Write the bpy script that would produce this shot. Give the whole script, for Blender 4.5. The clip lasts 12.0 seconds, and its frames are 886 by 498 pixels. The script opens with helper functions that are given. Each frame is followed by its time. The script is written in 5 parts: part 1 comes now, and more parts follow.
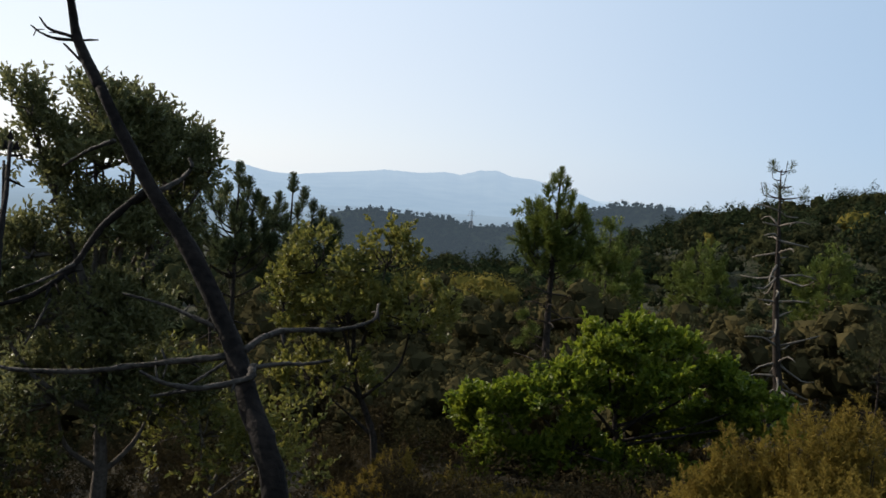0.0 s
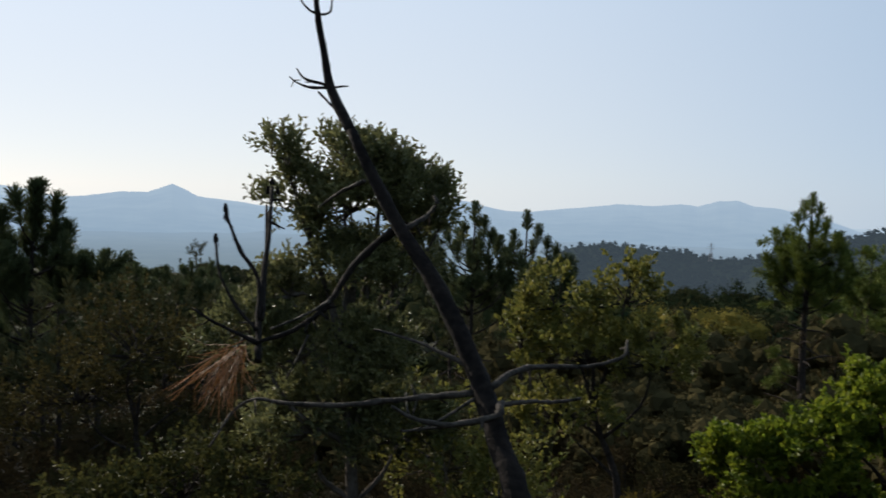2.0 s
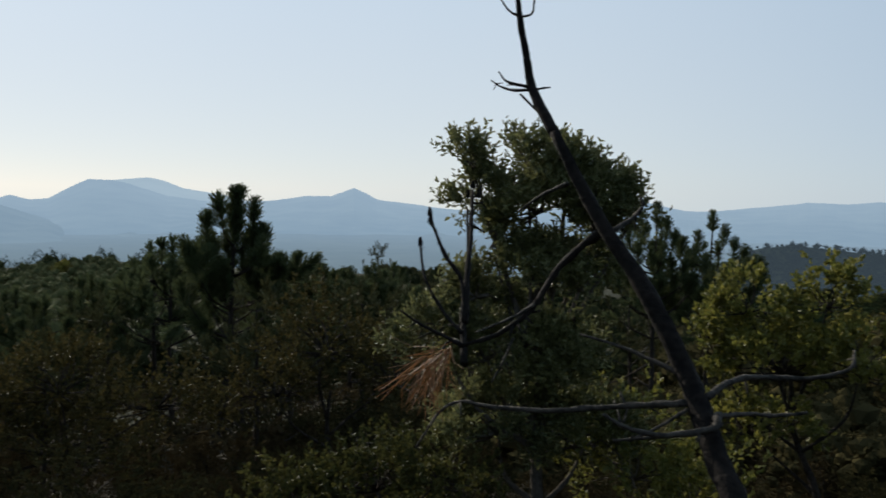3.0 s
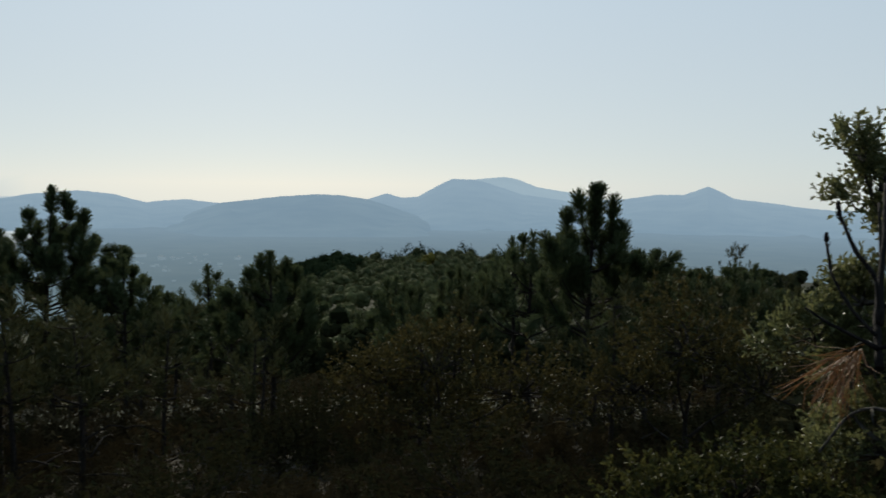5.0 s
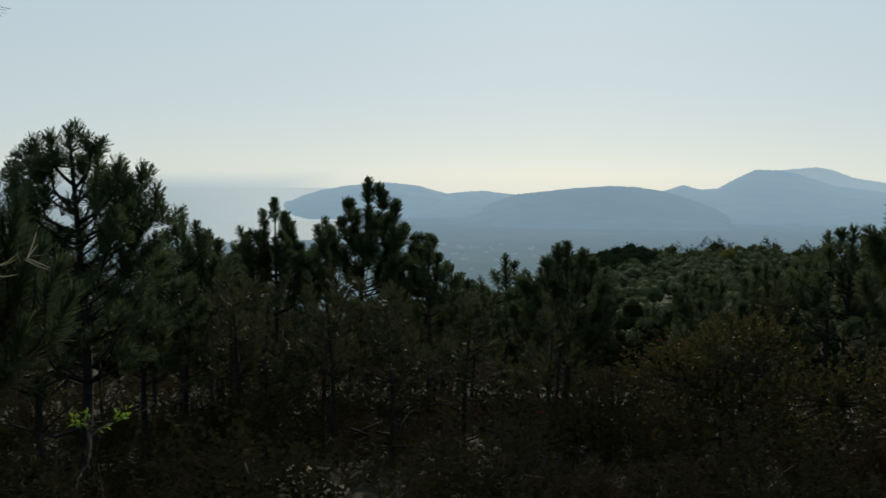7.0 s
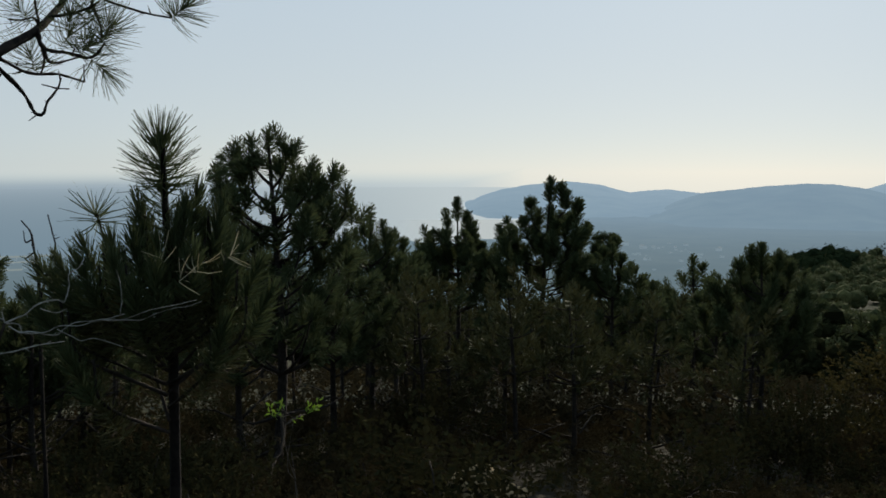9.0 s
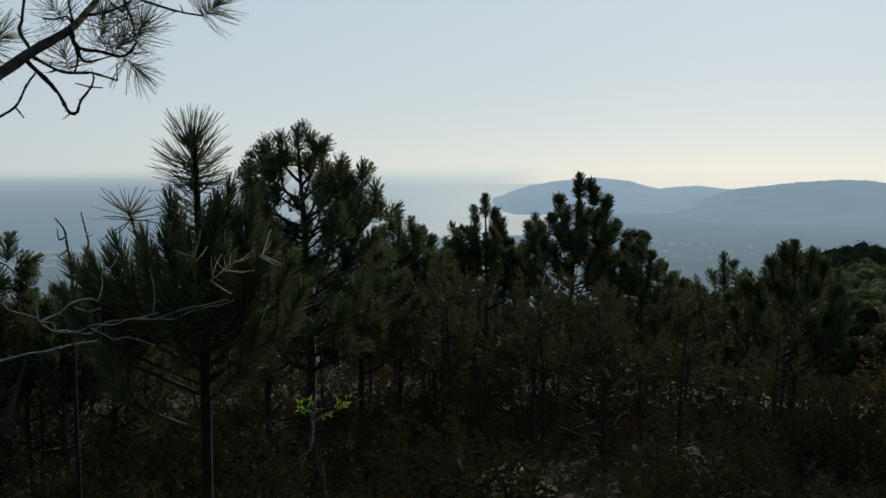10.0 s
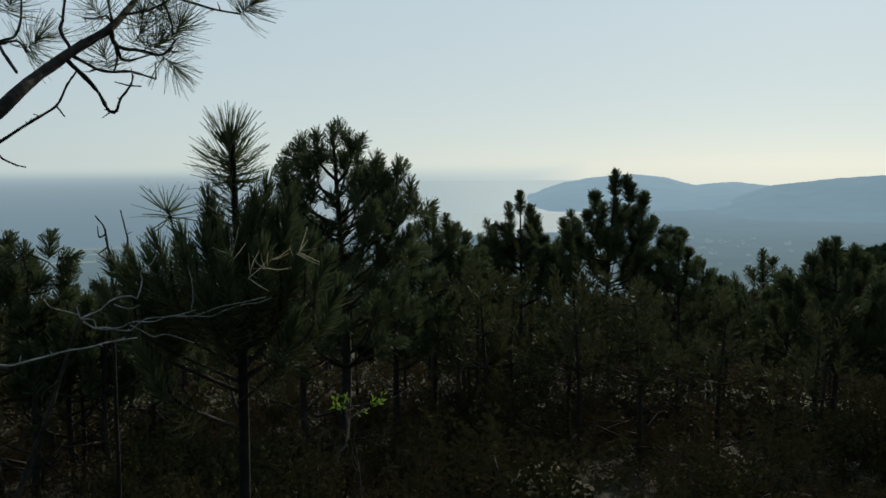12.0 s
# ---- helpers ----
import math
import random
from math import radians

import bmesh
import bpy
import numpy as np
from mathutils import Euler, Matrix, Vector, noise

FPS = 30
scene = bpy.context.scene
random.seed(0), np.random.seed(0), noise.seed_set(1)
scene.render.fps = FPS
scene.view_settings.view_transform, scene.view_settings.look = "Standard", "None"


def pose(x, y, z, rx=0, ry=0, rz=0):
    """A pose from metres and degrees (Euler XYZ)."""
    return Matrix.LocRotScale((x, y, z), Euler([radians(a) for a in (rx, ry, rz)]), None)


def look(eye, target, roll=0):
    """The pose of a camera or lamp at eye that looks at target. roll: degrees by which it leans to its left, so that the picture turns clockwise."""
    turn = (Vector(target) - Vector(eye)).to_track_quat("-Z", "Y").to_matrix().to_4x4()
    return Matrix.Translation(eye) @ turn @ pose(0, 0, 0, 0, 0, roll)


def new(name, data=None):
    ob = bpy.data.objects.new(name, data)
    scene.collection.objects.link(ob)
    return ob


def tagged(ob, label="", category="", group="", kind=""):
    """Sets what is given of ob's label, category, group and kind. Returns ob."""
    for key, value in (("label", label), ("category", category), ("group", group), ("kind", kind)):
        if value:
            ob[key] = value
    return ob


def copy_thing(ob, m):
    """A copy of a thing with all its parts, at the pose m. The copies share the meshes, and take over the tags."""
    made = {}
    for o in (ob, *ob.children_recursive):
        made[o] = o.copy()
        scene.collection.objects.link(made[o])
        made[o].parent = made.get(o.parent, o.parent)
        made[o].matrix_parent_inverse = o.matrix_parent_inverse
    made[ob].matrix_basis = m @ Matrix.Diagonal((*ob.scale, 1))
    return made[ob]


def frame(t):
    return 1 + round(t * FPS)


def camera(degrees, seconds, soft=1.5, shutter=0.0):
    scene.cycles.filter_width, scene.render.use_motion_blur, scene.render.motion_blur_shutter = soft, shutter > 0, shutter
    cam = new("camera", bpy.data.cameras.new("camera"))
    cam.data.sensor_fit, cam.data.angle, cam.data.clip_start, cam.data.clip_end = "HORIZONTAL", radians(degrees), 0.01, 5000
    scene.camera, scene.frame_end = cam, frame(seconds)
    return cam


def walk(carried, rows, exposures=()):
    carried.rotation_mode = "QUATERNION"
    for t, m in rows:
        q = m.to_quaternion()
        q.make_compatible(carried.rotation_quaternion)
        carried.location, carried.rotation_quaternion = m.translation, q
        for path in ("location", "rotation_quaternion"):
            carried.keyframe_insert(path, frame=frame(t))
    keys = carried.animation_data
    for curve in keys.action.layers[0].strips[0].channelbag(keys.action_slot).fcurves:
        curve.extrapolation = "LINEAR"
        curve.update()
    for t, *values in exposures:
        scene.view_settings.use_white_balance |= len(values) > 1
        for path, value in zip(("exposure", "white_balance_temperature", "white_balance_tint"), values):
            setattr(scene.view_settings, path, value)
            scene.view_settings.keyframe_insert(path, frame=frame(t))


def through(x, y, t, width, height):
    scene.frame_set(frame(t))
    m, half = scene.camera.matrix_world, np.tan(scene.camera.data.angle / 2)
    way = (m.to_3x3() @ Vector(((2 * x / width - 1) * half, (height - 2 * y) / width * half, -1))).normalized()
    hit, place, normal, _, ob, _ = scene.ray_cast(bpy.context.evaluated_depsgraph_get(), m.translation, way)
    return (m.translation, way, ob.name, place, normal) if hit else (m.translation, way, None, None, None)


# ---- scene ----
# the clip's camera darkens its picture a little as it turns to the sun
EXPOSURES = [(0.0, 0.19, 6800, 15), (1.5, 0.08, 6700, 15), (2.5, -0.20, 6650, 12), (3.2, -0.30, 6550, 10), (5.0, -0.42, 6600, 7), (7.5, -0.46, 6650, 4), (9.5, -0.42, 6700, 9),
             (12.0, -0.44, 6650, 3)]
# eye height over the trodden ground at the start
EYE = 1.65
cam = camera(53.5, 12.0, soft=1.6, shutter=0.3)
# seconds, place from the first eye, yaw, pitch, roll
PATH = [
    (0.0, -0.000, -0.000, 0.000, 0.00, -5.25, -4.06),
    (0.5, 0.004, 0.025, -0.006, 1.61, -5.07, -3.55),
    (1.0, 0.001, 0.049, -0.011, 4.77, -4.67, -2.98),
    (1.5, -0.012, 0.063, -0.013, 9.46, -4.10, -2.36),
    (2.0, -0.036, 0.061, -0.015, 15.26, -3.61, -1.63),
    (2.5, -0.075, 0.064, -0.015, 20.95, -3.56, -1.16),
    (3.0, -0.109, 0.059, -0.014, 26.62, -3.75, -0.85),
    (5.0, -0.162, -0.056, -0.029, 49.15, -4.14, -0.71),
    (5.5, -0.139, -0.106, -0.036, 54.03, -4.41, -0.66),
    (6.0, -0.185, -0.103, -0.050, 59.14, -4.68, -0.65),
    (6.5, -0.186, -0.110, -0.041, 63.86, -4.86, -0.60),
    (7.0, -0.215, -0.098, -0.043, 68.09, -4.87, -0.47),
    (7.5, -0.246, -0.101, -0.047, 71.75, -4.85, -0.43),
    (9.5, -0.324, -0.108, -0.047, 81.07, -5.07, 0.11),
    (10.0, -0.334, -0.114, -0.042, 81.59, -5.20, 0.09),
    (10.5, -0.331, -0.114, -0.042, 82.08, -5.26, 0.14),
    (11.0, -0.336, -0.115, -0.043, 82.54, -5.25, 0.20),
    (11.5, -0.345, -0.117, -0.042, 83.19, -5.30, 0.27),
    (12.0, -0.352, -0.119, -0.042, 83.83, -5.39, 0.29),
]
walk(cam, [(t, Matrix.Translation((x, y, EYE + z)) @ pose(0, 0, 0, 90 + p, 0, a) @ pose(0, 0, 0, 0, 0, -r)) for t, x, y, z, a, p, r in PATH],
     exposures=EXPOSURES)

# ---- sky and sun ----
SUN_AZ, SUN_EL = 60.0, 25.0          # degrees left of the first heading, and over the horizon


def heading(az, el):
    a, e = radians(az), radians(el)
    return Vector((-math.sin(a) * math.cos(e), math.cos(a) * math.cos(e), math.sin(e)))


world = bpy.data.worlds.new("world")
scene.world = world
world.use_nodes = True
wn, wl = world.node_tree.nodes, world.node_tree.links
sky = wn.new("ShaderNodeTexSky")
sky.sky_type, sky.sun_disc = "NISHITA", False
sky.sun_elevation, sky.sun_rotation = radians(SUN_EL), radians(-SUN_AZ)
sky.altitude, sky.air_density, sky.dust_density, sky.ozone_density = 1500, 0.72, 1.4, 2.0
air, toward, near_sun, glow, veil = [wn.new("ShaderNode" + k) for k in ("TexCoord", "VectorMath", "MapRange", "Mix", "Mix")]
toward.operation, near_sun.interpolation_type = "DOT_PRODUCT", "SMOOTHSTEP"       # white haze over the sky, brighter on the sun's side
toward.inputs[1].default_value = heading(SUN_AZ, 0)
near_sun.inputs[1].default_value, near_sun.inputs[2].default_value = -0.1, 0.95
glow.data_type = veil.data_type = "RGBA"
glow.inputs[6].default_value = (3.3, 4.9, 6.7, 1)
veil.inputs[0].default_value = 0.86
xyz, up, high = [wn.new("ShaderNode" + k) for k in ("SeparateXYZ", "MapRange", "Mix")]      # the haze thins out upward and lets the blue through
high.data_type = "RGBA"
up.inputs[1].default_value, up.inputs[2].default_value = 0.02, 0.26
high.inputs[6].default_value, high.inputs[7].default_value = (7.55, 8.25, 8.45, 1), (6.7, 8.1, 9.45, 1)
wl.new(air.outputs["Generated"], xyz.inputs[0])
wl.new(xyz.outputs[2], up.inputs[0])
wl.new(up.outputs[0], high.inputs[0])
wl.new(high.outputs[2], glow.inputs[7])
wl.new(air.outputs["Generated"], toward.inputs[0])
wl.new(toward.outputs["Value"], near_sun.inputs[0])
wl.new(near_sun.outputs[0], glow.inputs[0])
wl.new(glow.outputs[2], veil.inputs[7])
wl.new(sky.outputs[0], veil.inputs[6])
wl.new(veil.outputs[2], wn["Background"].inputs[0])
wn["Background"].inputs[1].default_value = 0.11

sun = new("sun", bpy.data.lights.new("sun", "SUN"))
sun.data.energy, sun.data.angle, sun.data.color = 5.0, radians(0.6), (1.0, 0.93, 0.80)
sun.matrix_world = look(heading(SUN_AZ, SUN_EL) * 50, (0, 0, 0))

# ---- materials ----
def nodes_of(name):
    m = bpy.data.materials.new(name)
    m.use_nodes = True
    return m, m.node_tree.nodes, m.node_tree.links


def two_tone(n, l, col, col2, scale, coarse):
    """Colour between two tones by fine grain and broad stains, in metres."""
    tc = n.new("ShaderNodeTexCoord")
    fine, broad = n.new("ShaderNodeTexNoise"), n.new("ShaderNodeTexNoise")
    fine.inputs["Scale"].default_value, fine.inputs["Detail"].default_value = scale, 6
    broad.inputs["Scale"].default_value, broad.inputs["Detail"].default_value = coarse, 3
    l.new(tc.outputs["Object"], fine.inputs["Vector"])
    l.new(tc.outputs["Object"], broad.inputs["Vector"])
    add = n.new("ShaderNodeMath")
    add.operation = "MULTIPLY_ADD"
    add.inputs[1].default_value, add.inputs[2].default_value = 0.6, 0.0
    l.new(fine.outputs[0], add.inputs[0])
    mul = n.new("ShaderNodeMath")
    mul.operation = "MULTIPLY"
    mul.inputs[1].default_value = 0.4
    l.new(broad.outputs[0], mul.inputs[0])
    l.new(mul.outputs[0], add.inputs[2])
    ramp = n.new("ShaderNodeMapRange")
    ramp.inputs[1].default_value, ramp.inputs[2].default_value = 0.36, 0.64
    l.new(add.outputs[0], ramp.inputs[0])
    mix = n.new("ShaderNodeMix")
    mix.data_type = "RGBA"
    mix.inputs[6].default_value, mix.inputs[7].default_value = (*col, 1), (*col2, 1)
    l.new(ramp.outputs[0], mix.inputs[0])
    return mix.outputs[2], fine


def surface(name, col, col2, rough=0.85, scale=30, coarse=3, bump=0.4, depth=0.01):
    m, n, l = nodes_of(name)
    b = n["Principled BSDF"]
    colour, fine = two_tone(n, l, col, col2, scale, coarse)
    l.new(colour, b.inputs["Base Color"])
    b.inputs["Roughness"].default_value = rough
    b.inputs["Specular IOR Level"].default_value = 0.12
    bp = n.new("ShaderNodeBump")
    bp.inputs["Strength"].default_value, bp.inputs["Distance"].default_value = bump, depth
    l.new(fine.outputs[0], bp.inputs["Height"])
    l.new(bp.outputs[0], b.inputs["Normal"])
    return m


def leafy(name, col, col2, rough=0.55, through=0.35, spec=0.3, speckle=0.55):
    """Leaves that differ one from another and let some light through."""
    m, n, l = nodes_of(name)
    b, out = n["Principled BSDF"], n["Material Output"]
    geo = n.new("ShaderNodeNewGeometry")
    tc = n.new("ShaderNodeTexCoord")
    patch = n.new("ShaderNodeTexNoise")
    patch.inputs["Scale"].default_value = 1.3 if speckle > 0.3 else 0.22
    l.new(tc.outputs["Object"], patch.inputs["Vector"])
    avg = n.new("ShaderNodeMath")
    avg.operation = "MULTIPLY_ADD"
    avg.inputs[1].default_value = speckle
    l.new(geo.outputs["Random Per Island"], avg.inputs[0])
    half = n.new("ShaderNodeMapRange")
    half.inputs[1].default_value, half.inputs[2].default_value = 0.3, 0.7
    half.inputs[3].default_value, half.inputs[4].default_value = 0.0, 1 - speckle
    l.new(patch.outputs[0], half.inputs[0])
    l.new(half.outputs[0], avg.inputs[2])
    mix = n.new("ShaderNodeMix")
    mix.data_type = "RGBA"
    mix.inputs[6].default_value, mix.inputs[7].default_value = (*col, 1), (*col2, 1)
    l.new(avg.outputs[0], mix.inputs[0])
    l.new(mix.outputs[2], b.inputs["Base Color"])
    b.inputs["Roughness"].default_value = rough
    b.inputs["Specular IOR Level"].default_value = spec
    tr, ms = n.new("ShaderNodeBsdfTranslucent"), n.new("ShaderNodeMixShader")
    ms.inputs[0].default_value = through
    l.new(mix.outputs[2], tr.inputs[0])
    l.new(b.outputs[0], ms.inputs[1])
    l.new(tr.outputs[0], ms.inputs[2])
    l.new(ms.outputs[0], out.inputs[0])
    return m


def haze_by_reach(n, l, near, far, reach):
    """A painted haze colour that changes with the distance from the clearing."""
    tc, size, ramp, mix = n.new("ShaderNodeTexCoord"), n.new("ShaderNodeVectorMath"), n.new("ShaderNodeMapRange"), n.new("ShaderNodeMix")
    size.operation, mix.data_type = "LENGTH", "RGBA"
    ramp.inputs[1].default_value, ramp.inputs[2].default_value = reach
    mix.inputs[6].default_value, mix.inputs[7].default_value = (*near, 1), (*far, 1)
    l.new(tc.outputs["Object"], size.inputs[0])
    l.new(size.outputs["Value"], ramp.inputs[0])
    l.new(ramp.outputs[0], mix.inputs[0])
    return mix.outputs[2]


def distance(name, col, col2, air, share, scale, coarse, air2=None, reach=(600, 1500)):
    """Backdrop: land seen through much air, which is painted in as emission. air: what the air adds, share: how much of
    it. air2: the same farther out.
    """
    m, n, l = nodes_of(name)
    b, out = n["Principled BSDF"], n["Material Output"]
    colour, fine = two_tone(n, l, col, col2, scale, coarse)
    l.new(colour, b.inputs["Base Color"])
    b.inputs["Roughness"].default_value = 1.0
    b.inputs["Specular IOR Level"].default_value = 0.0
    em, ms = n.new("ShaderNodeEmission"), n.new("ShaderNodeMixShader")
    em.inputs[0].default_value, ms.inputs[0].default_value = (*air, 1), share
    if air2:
        l.new(haze_by_reach(n, l, air, air2, reach), em.inputs[0])
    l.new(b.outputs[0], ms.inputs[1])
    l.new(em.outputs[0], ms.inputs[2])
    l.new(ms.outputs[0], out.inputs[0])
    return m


BARK = surface("pine_bark", (0.012, 0.010, 0.008), (0.046, 0.036, 0.029), 0.95, 45, 6, 0.9, 0.012)
BARK_DEAD = surface("dead_bark", (0.005, 0.004, 0.0035), (0.020, 0.015, 0.012), 0.9, 60, 7, 0.8, 0.008)
BLEACHED = surface("bleached_dead_wood", (0.12, 0.105, 0.085), (0.32, 0.29, 0.25), 0.8, 70, 8, 0.5, 0.004)
TWIG_GREY = surface("grey_dead_wood", (0.014, 0.012, 0.010), (0.075, 0.063, 0.052), 0.8, 70, 8, 1.0, 0.008)
DEAD_LIMB = surface("weathered_grey_limb", (0.06, 0.052, 0.042), (0.19, 0.165, 0.135), 0.85, 60, 8, 0.5, 0.005)
BARK_OAK = surface("oak_bark", (0.045, 0.037, 0.030), (0.115, 0.098, 0.080), 0.95, 50, 6, 0.8, 0.01)
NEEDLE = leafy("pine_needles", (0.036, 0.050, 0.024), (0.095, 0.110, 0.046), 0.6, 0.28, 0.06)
# Browner, darker copy of the needles: shade put into the colour.
NEEDLE_STAND = leafy("shade_toned_pine_needles", (0.036, 0.039, 0.018), (0.086, 0.082, 0.034), 0.6, 0.16, 0.03)
NEEDLE_LIGHT = leafy("fresh_pine_needles", (0.050, 0.078, 0.015), (0.150, 0.168, 0.034), 0.6, 0.22, 0.1)
# Dry needles, paled in colour for the sun on them.
DRY = leafy("sunlit_toned_dry_needles", (0.20, 0.17, 0.10), (0.42, 0.38, 0.26), 0.6, 0.3)
NEEDLE_DEAD = leafy("dead_pine_needles", (0.10, 0.045, 0.018), (0.27, 0.13, 0.052), 0.6, 0.3)
HOLM = leafy("holm_oak_leaves", (0.048, 0.059, 0.025), (0.200, 0.195, 0.076), 0.46, 0.42, 0.25)
OAK_YELLOW = leafy("turning_oak_leaves", (0.066, 0.080, 0.018), (0.220, 0.195, 0.042), 0.5, 0.48)
# Dull oak leaves in a darker copy, shade put into the colour.
SHRUB_OAK = leafy("shade_toned_oak_shrub_leaves", (0.024, 0.030, 0.010), (0.092, 0.084, 0.024), 0.6, 0.35, 0.08)
OAK_GREEN = leafy("green_oak_leaves", (0.045, 0.090, 0.008), (0.205, 0.230, 0.021), 0.5, 0.55)
HEATH = leafy("tree_heath_sprays", (0.10, 0.078, 0.014), (0.24, 0.165, 0.034), 0.8, 0.45, 0.1)
# Brown heath and undergrowth, darkened in colour for the shade under the pines.
HEATH_DARK = leafy("shade_toned_heath_sprays", (0.032, 0.025, 0.013), (0.062, 0.046, 0.022), 0.9, 0.12, 0.0)
BRUSH = leafy("shade_toned_undergrowth", (0.022, 0.022, 0.010), (0.046, 0.040, 0.017), 0.8, 0.15, 0.0)
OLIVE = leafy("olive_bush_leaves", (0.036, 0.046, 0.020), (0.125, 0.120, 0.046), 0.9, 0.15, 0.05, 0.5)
# Yellow-green young leaves, brightened in colour for the sunlight on them.
SPRIG = leafy("sunlit_young_leaves", (0.12, 0.20, 0.02), (0.20, 0.28, 0.035), 0.5, 0.5)
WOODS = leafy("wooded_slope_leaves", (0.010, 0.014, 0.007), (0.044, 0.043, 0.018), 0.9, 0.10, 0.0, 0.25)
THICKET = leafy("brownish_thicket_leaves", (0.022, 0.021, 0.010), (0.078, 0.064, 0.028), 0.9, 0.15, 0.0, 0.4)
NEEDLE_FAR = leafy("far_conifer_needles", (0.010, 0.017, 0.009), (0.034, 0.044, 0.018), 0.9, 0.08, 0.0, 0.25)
NEEDLE_BROWN = leafy("withered_lower_needles", (0.030, 0.024, 0.013), (0.085, 0.062, 0.031), 0.8, 0.15, 0.03)
SCRUB_OAK = leafy("dull_scrub_oak_leaves", (0.020, 0.022, 0.009), (0.090, 0.070, 0.023), 0.6, 0.30, 0.05)
WOODS_YELLOW = leafy("yellowing_wood_leaves", (0.075, 0.072, 0.016), (0.205, 0.155, 0.030), 0.9, 0.25, 0.05)
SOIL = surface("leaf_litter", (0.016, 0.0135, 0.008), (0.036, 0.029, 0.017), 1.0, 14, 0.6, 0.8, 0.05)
# Green-brown floor under the woods, their shade put into the colour.
FLOOR = surface("shade_toned_wood_floor", (0.016, 0.018, 0.010), (0.042, 0.042, 0.020), 1.0, 2.0, 0.15, 0.8, 0.2)
ROCK = surface("pale_rock", (0.20, 0.135, 0.070), (0.40, 0.285, 0.155), 0.9, 12, 2.5, 0.7, 0.03)
STEEL = surface("galvanised_steel", (0.25, 0.26, 0.27), (0.36, 0.37, 0.38), 0.6, 8, 1, 0.1, 0.01)
# Haze is painted into the far surfaces below as emission.
PLASTER = distance("plaster_in_painted_haze", (0.55, 0.52, 0.47), (0.75, 0.72, 0.66), (0.28, 0.385, 0.465), 0.84, 0.5, 0.05)
TILES = distance("roof_tiles_in_painted_haze", (0.28, 0.20, 0.15), (0.40, 0.31, 0.25), (0.27, 0.385, 0.47), 0.72, 0.8, 0.05)
FIELD = distance("pale_airfield_in_painted_haze", (0.30, 0.31, 0.25), (0.42, 0.42, 0.36), (0.30, 0.37, 0.40), 0.75, 0.02, 0.01)
HILL_WOOD = distance("haze_painted_wood", (0.012, 0.018, 0.012), (0.030, 0.038, 0.022), (0.078, 0.112, 0.145), 0.52, 0.2, 0.02)
PLAIN = distance("haze_painted_plain", (0.03, 0.045, 0.03), (0.13, 0.14, 0.10), (0.20, 0.285, 0.345), 0.80, 0.03, 0.006, (0.325, 0.465, 0.61), (650, 1540))
MOUNT_NEAR = distance("haze_painted_slopes", (0.02, 0.03, 0.02), (0.18, 0.19, 0.14), (0.318, 0.465, 0.612), 0.77, 0.014, 0.004, (0.345, 0.50, 0.662), (1330, 1850))
MOUNT_MID = distance("deeper_haze_painted_slopes", (0.02, 0.03, 0.02), (0.18, 0.19, 0.14), (0.345, 0.505, 0.67), 0.80, 0.014, 0.003, (0.43, 0.60, 0.775), (1540, 2400))
MOUNT_FAR = distance("deepest_haze_painted_slopes", (0.02, 0.03, 0.02), (0.26, 0.27, 0.20), (0.498, 0.664, 0.814), 0.84, 0.010, 0.003)


def water(name, rough, col):
    m, n, l = nodes_of(name)
    b = n["Principled BSDF"]
    b.inputs["Base Color"].default_value = (*col, 1)
    b.inputs["Roughness"].default_value, b.inputs["IOR"].default_value = rough, 1.33
    tc, wave, bp = n.new("ShaderNodeTexCoord"), n.new("ShaderNodeTexNoise"), n.new("ShaderNodeBump")
    wave.inputs["Scale"].default_value, wave.inputs["Detail"].default_value = 0.05, 4
    bp.inputs["Strength"].default_value, bp.inputs["Distance"].default_value = 0.15, 1.0
    l.new(tc.outputs["Object"], wave.inputs["Vector"])
    l.new(wave.outputs[0], bp.inputs["Height"])
    l.new(bp.outputs[0], b.inputs["Normal"])
    return m


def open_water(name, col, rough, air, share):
    """Wind-roughened water; air is the haze and glare painted in as emission."""
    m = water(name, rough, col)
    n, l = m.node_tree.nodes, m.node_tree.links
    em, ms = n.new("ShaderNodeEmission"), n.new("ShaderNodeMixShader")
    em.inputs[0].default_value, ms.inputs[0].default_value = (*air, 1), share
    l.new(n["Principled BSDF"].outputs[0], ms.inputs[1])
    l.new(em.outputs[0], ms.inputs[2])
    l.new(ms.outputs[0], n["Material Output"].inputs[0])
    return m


# Most of the brightness of sea and bay is emitted, not reflected.
SEA = open_water("haze_painted_sea", (0.05, 0.09, 0.12), 0.30, (0.52, 0.66, 0.76), 0.90)
BAY = open_water("bay_water_painted_glare", (0.10, 0.13, 0.15), 0.22, (0.80, 0.86, 0.86), 0.60)
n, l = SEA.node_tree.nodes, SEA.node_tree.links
l.new(haze_by_reach(n, l, (0.24, 0.345, 0.44), (0.43, 0.54, 0.64), (1000, 4900)), n["Emission"].inputs[0])
glow, unit_, part_, ramp = [n.new("ShaderNode" + k) for k in ("Mix", "VectorMath", "SeparateXYZ", "MapRange")]       # painted sun-side brightening of the emitted sea haze
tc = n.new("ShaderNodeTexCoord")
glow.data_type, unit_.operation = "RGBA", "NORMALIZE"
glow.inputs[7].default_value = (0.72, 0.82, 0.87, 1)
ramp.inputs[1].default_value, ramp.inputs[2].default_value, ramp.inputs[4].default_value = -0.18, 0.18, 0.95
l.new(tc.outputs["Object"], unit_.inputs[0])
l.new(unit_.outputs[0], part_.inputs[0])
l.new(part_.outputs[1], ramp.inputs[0])
